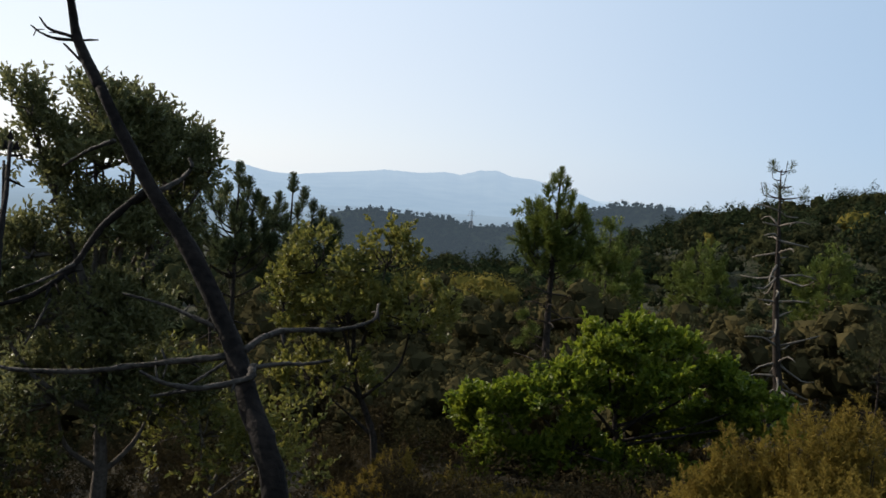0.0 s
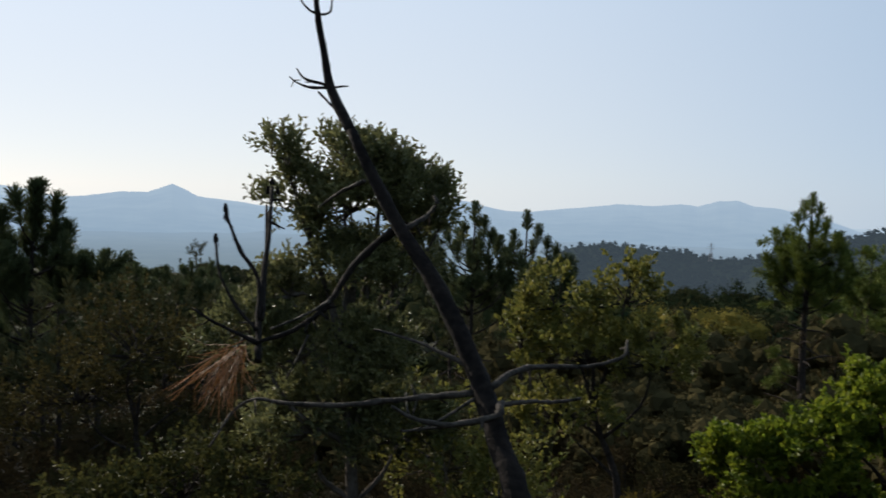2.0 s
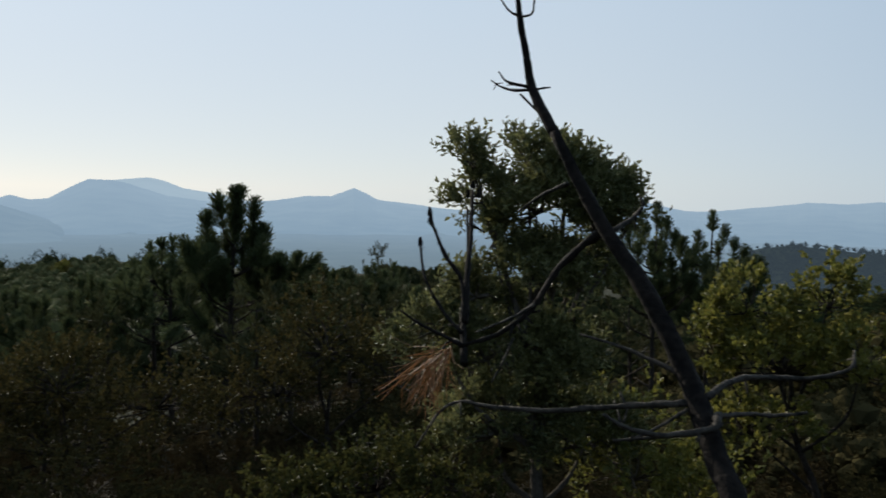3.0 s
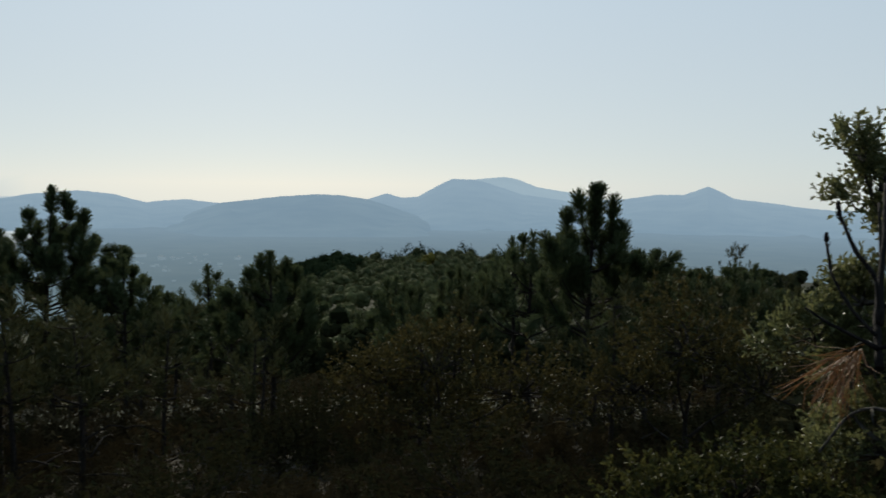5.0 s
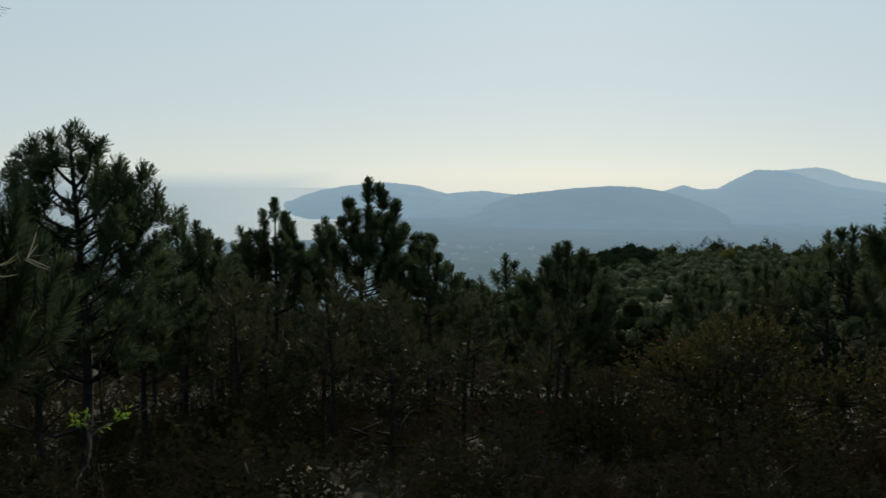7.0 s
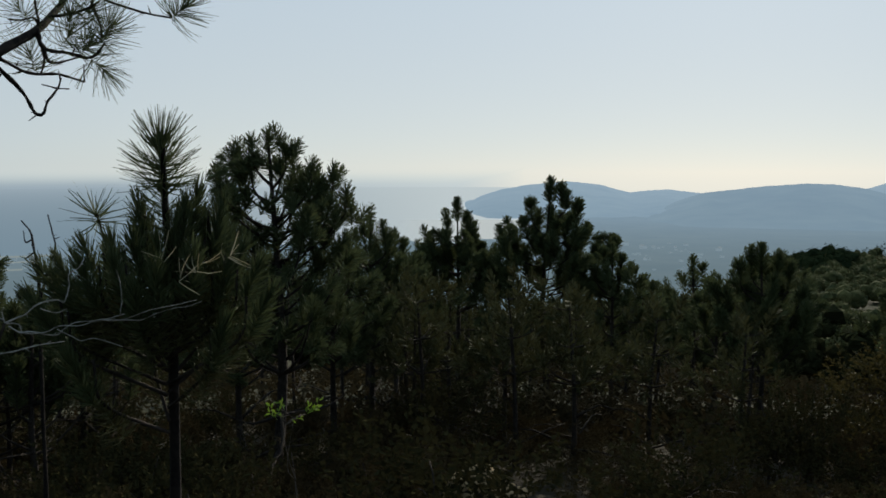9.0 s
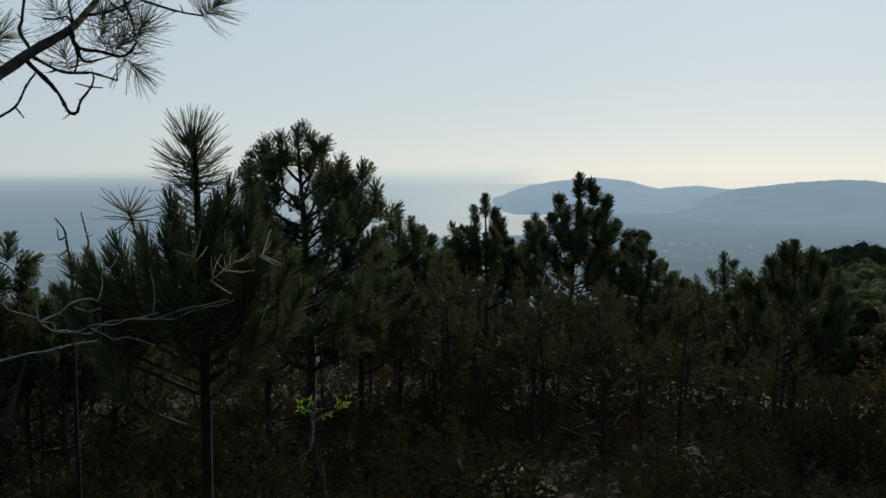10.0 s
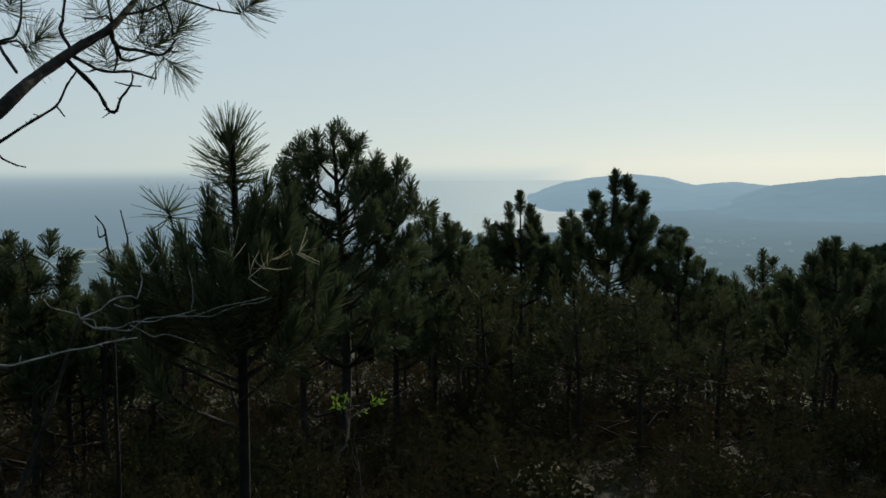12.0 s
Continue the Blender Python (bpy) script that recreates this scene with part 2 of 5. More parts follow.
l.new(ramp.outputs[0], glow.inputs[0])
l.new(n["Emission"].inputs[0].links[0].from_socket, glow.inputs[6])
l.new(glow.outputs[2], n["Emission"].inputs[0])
n, l = BAY.node_tree.nodes, BAY.node_tree.links                        # the painted, emitted glare thins out towards the open sea
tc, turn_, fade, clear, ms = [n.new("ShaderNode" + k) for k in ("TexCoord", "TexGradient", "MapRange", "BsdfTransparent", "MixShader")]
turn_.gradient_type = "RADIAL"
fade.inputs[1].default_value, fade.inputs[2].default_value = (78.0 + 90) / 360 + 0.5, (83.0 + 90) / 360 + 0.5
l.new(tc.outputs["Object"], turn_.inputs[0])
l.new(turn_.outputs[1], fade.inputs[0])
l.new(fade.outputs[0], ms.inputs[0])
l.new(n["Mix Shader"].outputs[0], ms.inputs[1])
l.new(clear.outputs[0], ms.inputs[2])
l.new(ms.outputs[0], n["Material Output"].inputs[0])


def glowing_haze_bank(name, low, air, z0, z1):
    """Sea haze far out, painted as a glowing sheet that thins upward into the sky."""
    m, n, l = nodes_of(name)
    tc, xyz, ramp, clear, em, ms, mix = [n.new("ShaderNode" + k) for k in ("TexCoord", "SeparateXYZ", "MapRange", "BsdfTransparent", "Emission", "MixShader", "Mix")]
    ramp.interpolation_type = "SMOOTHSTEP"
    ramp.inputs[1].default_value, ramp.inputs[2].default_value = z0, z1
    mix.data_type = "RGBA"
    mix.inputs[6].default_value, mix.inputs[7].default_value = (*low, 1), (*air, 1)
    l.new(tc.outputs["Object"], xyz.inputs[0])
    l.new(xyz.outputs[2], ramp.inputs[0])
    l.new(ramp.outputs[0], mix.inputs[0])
    # the painted haze glows brighter on the sun's side
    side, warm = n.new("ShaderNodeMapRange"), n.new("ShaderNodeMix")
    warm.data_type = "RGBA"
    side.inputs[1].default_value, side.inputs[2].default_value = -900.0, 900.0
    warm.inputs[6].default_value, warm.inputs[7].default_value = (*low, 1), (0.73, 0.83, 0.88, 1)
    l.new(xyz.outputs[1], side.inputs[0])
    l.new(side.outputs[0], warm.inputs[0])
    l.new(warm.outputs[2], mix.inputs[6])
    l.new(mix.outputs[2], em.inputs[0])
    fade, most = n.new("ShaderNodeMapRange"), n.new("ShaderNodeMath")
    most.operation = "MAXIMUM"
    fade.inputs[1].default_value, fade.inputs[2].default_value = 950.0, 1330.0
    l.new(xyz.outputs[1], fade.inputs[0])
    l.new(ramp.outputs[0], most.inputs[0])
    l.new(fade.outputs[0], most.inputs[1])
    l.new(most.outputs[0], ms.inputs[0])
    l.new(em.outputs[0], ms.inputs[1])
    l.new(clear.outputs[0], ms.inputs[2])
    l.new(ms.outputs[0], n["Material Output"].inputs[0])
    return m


HAZE = glowing_haze_bank("painted_sea_haze", (0.43, 0.54, 0.64), (0.85, 0.97, 0.97), -80.0, 45.0)


# ---- building helpers ----
rng = np.random.default_rng(7)


class Soup:
    """Points and faces of one mesh in the making."""

    def __init__(self):
        self.points, self.faces, self.count = [], [], 0

    def add(self, points, *faces):
        points = np.asarray(points, float).reshape(-1, 3)
        for f in faces:
            self.faces.append(np.asarray(f, int) + self.count)
        self.points.append(points)
        self.count += len(points)
        return self

    def mesh(self, name, material, smooth=False):
        me = bpy.data.meshes.new(name)
        p = np.concatenate(self.points)
        sizes = np.concatenate([np.full(len(f), f.shape[1]) for f in self.faces])
        loops = np.concatenate([f.ravel() for f in self.faces])
        me.vertices.add(len(p))
        me.vertices.foreach_set("co", p.ravel())
        me.loops.add(len(loops))
        me.loops.foreach_set("vertex_index", loops)
        me.polygons.add(len(sizes))
        me.polygons.foreach_set("loop_start", np.concatenate([[0], np.cumsum(sizes)[:-1]]))
        me.polygons.foreach_set("use_smooth", np.full(len(sizes), smooth))
        me.materials.append(material)
        me.update(calc_edges=True)
        me.validate()
        return me


def thing(name, place, label, category, group="", kind=""):
    ob = new(name)
    ob.empty_display_size = 0.2
    ob.matrix_basis = Matrix.Translation(place)
    return tagged(ob, label, category, group, kind)


def part(name, soup, material, parent, label="", smooth=False, kind=""):
    ob = new(name, soup.mesh(name, material, smooth))
    ob.parent = parent
    return tagged(ob, label, kind=kind)


def unit(v):
    return v / np.maximum(np.linalg.norm(v, axis=-1, keepdims=True), 1e-9)


def spline(pts, steps=4):
    """A smooth line through a few points."""
    p = np.asarray(pts, float)
    if len(p) < 3:
        return np.linspace(p[0], p[-1], steps + 1)
    q = np.vstack([2 * p[0] - p[1], p, 2 * p[-1] - p[-2]])
    out = []
    for i in range(1, len(q) - 2):
        for s in np.arange(steps) / steps:
            a, b, c, d = q[i - 1:i + 3]
            out.append(0.5 * (2 * b + (c - a) * s + (2 * a - 5 * b + 4 * c - d) * s * s + (3 * b - 3 * c + d - a) * s ** 3))
    return np.array(out + [p[-1]])


def tube(soup, pts, r0, r1, sides=6, steps=4, rough=0.08, power=1.0):
    """A tapered limb along a smooth line, uneven in girth."""
    p = spline(pts, steps)
    n = len(p)
    radius = r0 + (r1 - r0) * np.linspace(0, 1, n) ** power
    tan = unit(np.gradient(p, axis=0))
    ref = np.array([0.31, 0.22, 0.92]) if abs(tan[:, 2]).mean() < 0.8 else np.array([0.95, 0.2, 0.1])
    u = unit(np.cross(tan, ref))
    v = np.cross(tan, u)
    ang = np.linspace(0, 2 * np.pi, sides, endpoint=False)
    girth = radius[:, None] * (1 + rough * rng.standard_normal((n, sides)))
    ring = p[:, None] + girth[..., None] * (np.cos(ang)[None, :, None] * u[:, None] + np.sin(ang)[None, :, None] * v[:, None])
    i, j = np.meshgrid(np.arange(n - 1), np.arange(sides), indexing="ij")
    k = (j + 1) % sides
    quads = np.stack([i * sides + j, i * sides + k, (i + 1) * sides + k, (i + 1) * sides + j], -1).reshape(-1, 4)
    soup.add(ring.reshape(-1, 3), quads, np.arange(sides)[None, ::-1], (np.arange(sides) + (n - 1) * sides)[None])
    return p


def needles(soup, base, axis, length, needle, per, width, lean=(54, 30), droop=0.0):
    """Shoots clad all round with thin needles of nearly one length: dense brushes with rounded ends."""
    base, axis = np.asarray(base, float).reshape(-1, 3), unit(np.asarray(axis, float).reshape(-1, 3))
    n = len(base)
    length, needle = np.broadcast_to(length, n), np.broadcast_to(needle, n)
    i = np.repeat(np.arange(n), per)
    s = rng.random(n * per)
    a = axis[i]
    side = unit(np.cross(a, unit(rng.standard_normal((n * per, 3)))))
    low = lean[1] * np.where(s > 0.75, rng.random(n * per) ** 0.5, 1.0)
    th = np.radians(lean[0] + (low - lean[0]) * s + rng.normal(0, 7, n * per))[:, None]
    d = a * np.cos(th) + side * np.sin(th)
    d[:, 2] -= droop
    p = base[i] + a * (length[i] * s)[:, None]
    tip = p + unit(d) * (needle[i] * rng.uniform(0.8, 1.05, n * per) * (1 - 0.25 * (s > 0.85)))[:, None]
    w = unit(np.cross(d, rng.standard_normal((n * per, 3)))) * width / 2
    flip = (rng.random(n * per) < 0.5)[:, None]             # sheaths that open out towards their ends, and single needles
    pts = np.stack([np.where(flip, tip - w, p - w), np.where(flip, tip + w, p + w), np.where(flip, p, tip)], 1)
    soup.add(pts, np.arange(n * per * 3).reshape(-1, 3))


def curved_needles(soup, base, axis, length, needle, per, width, lean=(80, 25), bend=0.5):
    """Needles seen close by: thin blades of even width that bend along the shoot."""
    a = unit(np.asarray(axis, float).reshape(1, 3))
    s = rng.random(per)
    side = unit(np.cross(np.repeat(a, per, 0), rng.standard_normal((per, 3))))
    th = np.radians(lean[0] + (lean[1] - lean[0]) * s + rng.normal(0, 10, per))[:, None]
    d = a * np.cos(th) + side * np.sin(th)
    size = (needle * rng.uniform(0.8, 1.1, per))[:, None]
    p = np.asarray(base, float).reshape(1, 3) + a * (length * s)[:, None]
    mid = p + d * size * 0.5
    tip = mid + unit(d + a * bend + rng.normal(0, 0.12, (per, 3))) * size * 0.5
    w = unit(np.cross(d, rng.standard_normal((per, 3)))) * width / 2
    pts = np.stack([p - w, p + w, mid + w, mid - w, tip + w * 0.55, tip - w * 0.55], 1)
    k = np.arange(per)[:, None] * 6
    soup.add(pts, k + np.array([[0, 1, 2, 3]]), k + np.array([[3, 2, 4, 5]]))


def leaves(soup, p, d, length, width, fold=0.25):
    """Leaf blades: a lens folded along its midrib, out from p along d."""
    n = len(p)
    d = unit(d)
    w = unit(np.cross(d, rng.standard_normal((n, 3))))
    up = np.cross(w, d)
    length = np.asarray(length) * rng.uniform(0.65, 1.2, n)
    width = np.asarray(width) * rng.uniform(0.7, 1.2, n)
    m1, m2 = p + d * (length * 0.35)[:, None], p + d * (length * 0.7)[:, None]
    side, lift = w * (width / 2)[:, None], up * (width * fold)[:, None]
    tip = p + d * length[:, None] - up * (length * 0.12)[:, None]
    pts = np.stack([p, m1 - side + lift, m2 - side * 0.8 + lift, tip, m2 + side * 0.8 + lift, m1 + side + lift], 1)
    k = np.arange(n)[:, None] * 6
    soup.add(pts, k + np.array([[0, 1, 2, 3]]), k + np.array([[0, 3, 4, 5]]))


def sprigs(soup, base, axis, length, per, leaf, width):
    """Twigs with leaves set along them."""
    n = len(base)
    axis = unit(axis)
    i = np.repeat(np.arange(n), per)
    s = np.tile(np.linspace(0.15, 1, per), n) + rng.normal(0, 0.05, n * per)
    side = unit(rng.standard_normal((n * per, 3)))
    p = base[i] + axis[i] * (length * s)[:, None]
    leaves(soup, p, axis[i] * 0.75 + side * 0.8, np.full(n * per, leaf), np.full(n * per, width))


# ---- lie of the land ----
def soft(x, pts):
    xs, ys = zip(*pts)
    return np.interp(x, xs, ys)


RIDGE = [(-60, -1.0), (-30, -0.9), (-26, -0.9), (-22, -1.7), (-16, -3.0), (-13, -4.2), (-10, -5.8), (-6, -7.0), (0, -7.2), (9, -7.4), (14, -7), (30, -6.4),
         (42, -5.8), (48, -5.2), (53, -5.6), (57, -6.0), (60, -6.9), (63, -9.5), (70, -12.0), (125, -12.0)]
COAST = [(-180, 3000), (70, 3000), (74.4, 2400), (74.8, 1320), (75.6, 1200), (77.3, 1080), (79.5, 1015), (82, 1085), (90, 1060), (104, 985),
         (111, 1030), (125, 1040), (180, 1040)]
PLAIN_Z = -79.0


def land(x, y):
    """Height of the ground."""
    r, az = np.hypot(x, y), np.degrees(np.arctan2(-np.asarray(x), y))
    near = -0.165 * np.minimum(r, 20) - 0.22 * np.clip(r - 20, 0, 50)
    crest = EYE + 210 * np.tan(np.radians(soft(az, RIDGE)))
    s = np.clip((r - 60) / 150, 0, 1)
    s = s * s * (3 - 2 * s)
    z = near * (1 - s) + crest * s
    d = np.clip((r - 230) / 330, 0, 1)
    d = d * d * (3 - 2 * d)
    z = z * (1 - d) + PLAIN_Z * d
    return np.where(r > soft(az, COAST), PLAIN_Z - 6, z)


def spot(az, d):
    """A place on the ground at that heading and distance."""
    v = heading(az, 0) * d
    return Vector((v.x, v.y, float(land(v.x, v.y))))


def seen(az, el, d):
    """A place at that heading, height angle and distance from the first eye."""
    return Vector((0, 0, EYE)) + heading(az, el) * d


# ground: one sheet to the horizon
azs = np.radians(np.concatenate([np.arange(-180, -45, 6), np.arange(-45, 130, 0.8), np.arange(130, 180, 6)]))
rs = np.concatenate([[0.0], np.geomspace(0.5, 2900, 140)])
A, R = np.meshgrid(azs, rs, indexing="xy")
X, Y = -R * np.sin(A), R * np.cos(A)
Z = land(X, Y) + 0.05 * np.sin(X * 2.1 + 0.7 * Y) * np.cos(Y * 1.7) * np.clip(R / 3, 0, 1) * (R < 300)
na, nr = len(azs), len(rs)
i, j = np.meshgrid(np.arange(nr - 1), np.arange(na), indexing="ij")
k = (j + 1) % na
quads = np.stack([i * na + j, (i + 1) * na + j, (i + 1) * na + k, i * na + k], -1).reshape(-1, 4)
soup = Soup().add(np.stack([X, Y, Z], -1), quads)
ground = tagged(new("ground", soup.mesh("ground", SOIL, True)), "sloping ground with brown leaf litter, running down to a hazy plain", "ground", kind="structure")
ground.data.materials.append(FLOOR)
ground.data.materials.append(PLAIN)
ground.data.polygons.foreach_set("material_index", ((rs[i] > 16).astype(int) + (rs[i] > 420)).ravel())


def sheet(name, az0, az1, r0, r1, z, material, label):
    a = np.radians(np.linspace(az0, az1, 60))
    r = np.geomspace(r0, r1, 20)
    a2, r2 = np.meshgrid(a, r, indexing="xy")
    i, j = np.meshgrid(np.arange(19), np.arange(59), indexing="ij")
    q = np.stack([i * 60 + j, (i + 1) * 60 + j, (i + 1) * 60 + j + 1, i * 60 + j + 1], -1).reshape(-1, 4)
    s = Soup().add(np.stack([-r2 * np.sin(a2), r2 * np.cos(a2), np.full_like(a2, z)], -1), q)
    return tagged(new(name, s.mesh(name, material)), label, "water", kind="structure")


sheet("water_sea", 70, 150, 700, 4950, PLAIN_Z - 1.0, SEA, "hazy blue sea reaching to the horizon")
sheet("water_bay", 70, 83.2, 1040, 1520, PLAIN_Z - 0.6, BAY, "bay water with a bright glare painted in as emission")

# emissive sheet far out that stands in for haze over the sea
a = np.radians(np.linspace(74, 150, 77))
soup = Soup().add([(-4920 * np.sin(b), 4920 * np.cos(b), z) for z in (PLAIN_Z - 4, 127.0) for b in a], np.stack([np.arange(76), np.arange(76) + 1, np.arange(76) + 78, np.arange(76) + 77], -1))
tagged(new("backdrop_sea_haze", soup.mesh("backdrop_sea_haze", HAZE)), "glowing sheet painted as pale haze along the sea horizon", "haze", kind="structure")

for k, (a0, a1, r0, r1) in enumerate([(103.5, 112, 925, 945), (104.5, 113, 870, 884), (105.5, 112.5, 800, 815), (107, 112, 755, 762)]):
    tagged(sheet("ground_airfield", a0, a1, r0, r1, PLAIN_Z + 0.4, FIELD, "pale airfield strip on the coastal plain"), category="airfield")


def mountain(name, crest, far, foot, material, label, seed, rough=1.0, hollow=1.25):
    """A range of hills: a worn slope up to an uneven crest, and its back."""
    az0, az1 = crest[0][0], crest[-1][0]
    az = np.linspace(az0, az1, int(abs(az1 - az0) / 0.10) + 2)
    el = soft(az, crest)
    wob = np.array([noise.fractal((a * 0.55, seed, 0.3), 1.0, 2.1, 5) + 0.5 * noise.fractal((a * 4.1, seed, 0.9), 0.8, 2.1, 3) for a in az])
    el = el + 0.04 * wob * rough
    rows = []
    for s in np.linspace(0, 1, 16):
        r = foot + (far - foot) * s
        top = EYE + far * np.tan(np.radians(el))
        gully = np.array([noise.fractal((a * 0.45, s * 2.0, seed), 1.0, 2.0, 5) for a in az])
        z = PLAIN_Z - 2 + (top - PLAIN_Z + 2) * s ** hollow + gully * 9 * rough * 4 * s * (1 - s)
        rr = r + gully * 60 * (1 - s) * s * 4
        rows.append(np.stack([-rr * np.sin(np.radians(az)), rr * np.cos(np.radians(az)), z], -1))
    r = far * 1.18
    rows.append(np.stack([-r * np.sin(np.radians(az)), r * np.cos(np.radians(az)), np.full_like(az, PLAIN_Z - 3)], -1))
    n, m = len(rows), len(az)
    i, j = np.meshgrid(np.arange(n - 1), np.arange(m - 1), indexing="ij")
    q = np.stack([i * m + j, i * m + j + 1, (i + 1) * m + j + 1, (i + 1) * m + j], -1).reshape(-1, 4)
    s = Soup().add(np.stack(rows), q)
    return tagged(new(name, s.mesh(name, material, True)), label, "mountains", kind="structure")


# ranges paled by emitted haze, more so farther out
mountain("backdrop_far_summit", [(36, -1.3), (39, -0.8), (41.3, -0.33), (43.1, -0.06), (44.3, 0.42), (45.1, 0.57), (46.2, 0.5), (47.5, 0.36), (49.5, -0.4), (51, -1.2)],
         2900, 2200, MOUNT_FAR, "far summit paled by painted haze, rising behind the hazy range", 3.1)
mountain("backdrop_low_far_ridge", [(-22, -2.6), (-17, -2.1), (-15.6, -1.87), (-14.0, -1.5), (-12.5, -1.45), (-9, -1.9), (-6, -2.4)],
         2900, 2300, MOUNT_FAR, "low ridge paled by painted haze far behind the wooded hill", 5.2)
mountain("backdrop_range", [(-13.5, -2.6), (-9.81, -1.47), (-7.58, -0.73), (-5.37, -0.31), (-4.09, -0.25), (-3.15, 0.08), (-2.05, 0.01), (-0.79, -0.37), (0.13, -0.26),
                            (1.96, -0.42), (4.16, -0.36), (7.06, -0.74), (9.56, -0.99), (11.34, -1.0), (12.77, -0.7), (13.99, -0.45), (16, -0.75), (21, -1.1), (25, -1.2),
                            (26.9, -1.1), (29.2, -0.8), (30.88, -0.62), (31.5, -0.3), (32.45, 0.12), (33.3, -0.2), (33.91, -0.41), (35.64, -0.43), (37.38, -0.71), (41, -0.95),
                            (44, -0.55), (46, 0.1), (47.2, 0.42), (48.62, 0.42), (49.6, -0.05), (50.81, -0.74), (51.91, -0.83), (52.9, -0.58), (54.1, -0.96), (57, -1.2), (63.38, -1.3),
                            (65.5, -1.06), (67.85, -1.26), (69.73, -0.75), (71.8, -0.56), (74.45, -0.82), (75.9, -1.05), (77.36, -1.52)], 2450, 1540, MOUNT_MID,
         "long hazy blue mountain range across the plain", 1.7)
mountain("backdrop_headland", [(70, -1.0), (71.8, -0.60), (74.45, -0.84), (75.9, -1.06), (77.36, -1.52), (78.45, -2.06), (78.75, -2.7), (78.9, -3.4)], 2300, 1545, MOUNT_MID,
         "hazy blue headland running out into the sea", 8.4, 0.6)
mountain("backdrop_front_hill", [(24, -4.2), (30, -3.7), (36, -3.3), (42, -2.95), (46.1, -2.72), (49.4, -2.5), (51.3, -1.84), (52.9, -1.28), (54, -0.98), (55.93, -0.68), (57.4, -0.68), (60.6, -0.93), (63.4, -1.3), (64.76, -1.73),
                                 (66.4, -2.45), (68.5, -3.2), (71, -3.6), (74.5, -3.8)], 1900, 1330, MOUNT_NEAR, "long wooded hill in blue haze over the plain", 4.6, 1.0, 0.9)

# wooded hill, its light haze painted in as emission: its slope, and the woods on it
BLUE = [(13, -6.2), (10, -5.2), (8.15, -4.1), (6.92, -3.45), (5.11, -3.2), (3.26, -3.3), (1.04, -3.5), (-0.46, -3.65), (-1.58, -3.85), (-4.15, -3.75), (-6.5, -3.0), (-9.48, -2.25),
        (-11.23, -1.8), (-13.34, -1.8), (-15.8, -2.2), (-19, -2.6), (-24, -3.0)]
BLUE = sorted((a, e + 0.22) for a, e in BLUE)
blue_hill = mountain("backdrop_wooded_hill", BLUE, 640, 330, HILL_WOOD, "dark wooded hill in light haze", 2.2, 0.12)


def clumps(soup, centre, size, per, blade, pointed=0.0):
    """Far trees: crowns of many small scattered blades that face outward."""
    n = len(centre)
    i = np.repeat(np.arange(n), per)
    d = unit(rng.standard_normal((n * per, 3)))
    d[:, 2] = np.abs(d[:, 2]) * 1.15 - 0.3
    lump = 1 + 0.26 * np.sin(d[:, 0] * 5 + i * 1.7) * np.cos(d[:, 1] * 6 + i * 0.9 + d[:, 2] * 4)
    shape = size[i] * (lump * (0.80 + 0.24 * rng.random(n * per)))[:, None]
    shape[:, :2] *= 1 - pointed * np.clip(d[:, 2:3], 0, 1)
    p = centre[i] + d * shape
    facing = unit(d + rng.normal(0, 0.3, (n * per, 3)))
    u = unit(np.cross(facing, rng.standard_normal((n * per, 3)))) * (blade[i] * rng.uniform(0.5, 1.2, n * per))[:, None]
    v = np.cross(facing, u) * 0.7
    soup.add(np.stack([p - u, p + v, p + u * 0.9], 1), np.arange(n * per * 3).reshape(-1, 3))


def ball(cuts):
    bm = bmesh.new()
    bmesh.ops.create_icosphere(bm, subdivisions=cuts, radius=1.0)
    bm.verts.ensure_lookup_table()
    points, faces = np.array([v.co[:] for v in bm.verts]), np.array([[v.index for v in f.verts] for f in bm.faces])
    bm.free()
    return points, faces


BALLS = {1: ball(1), 2: ball(2)}


def crowns(soup, centre, size, lumps, per, blade, cuts=2):
    """Broad-leaved trees far off: each crown a heap of uneven leafy lumps, dense at heart and frayed outside."""
    n = len(centre) * lumps
    i = np.repeat(np.arange(len(centre)), lumps)
    d = unit(rng.standard_normal((n, 3)))
    d[:, 2] = np.abs(d[:, 2]) * 1.1 - 0.25
    c = centre[i] + d * size[i] * rng.uniform(0.45, 0.75, (n, 1))
    r = size[i, 0] * rng.uniform(0.30, 0.58, n) * (7 / lumps) ** 0.4
    points, faces = BALLS[cuts]
    heart = c[:, None] + points[None] * (r[:, None] * rng.normal(0.74 if cuts > 1 else 0.62, 0.10, (n, len(points))))[..., None]
    soup.add(heart, (faces[None] + np.arange(n)[:, None, None] * len(points)).reshape(-1, 3))
    j = np.repeat(np.arange(n), per)
    out = unit(rng.standard_normal((n * per, 3)))
    out[:, 2] = np.where(out[:, 2] < -0.25, -out[:, 2], out[:, 2])
    p = c[j] + out * (r[j] * rng.uniform(0.82, 1.14, n * per))[:, None]
    facing = unit(out + rng.normal(0, 0.35, (n * per, 3)))
    u = unit(np.cross(facing, rng.standard_normal((n * per, 3)))) * (blade[i[j]] * rng.uniform(0.6, 1.2, n * per))[:, None]
    v = np.cross(facing, u) * 0.8
    soup.add(np.stack([p - u, p + v, p + u * 0.9], 1), np.arange(n * per * 3).reshape(-1, 3))


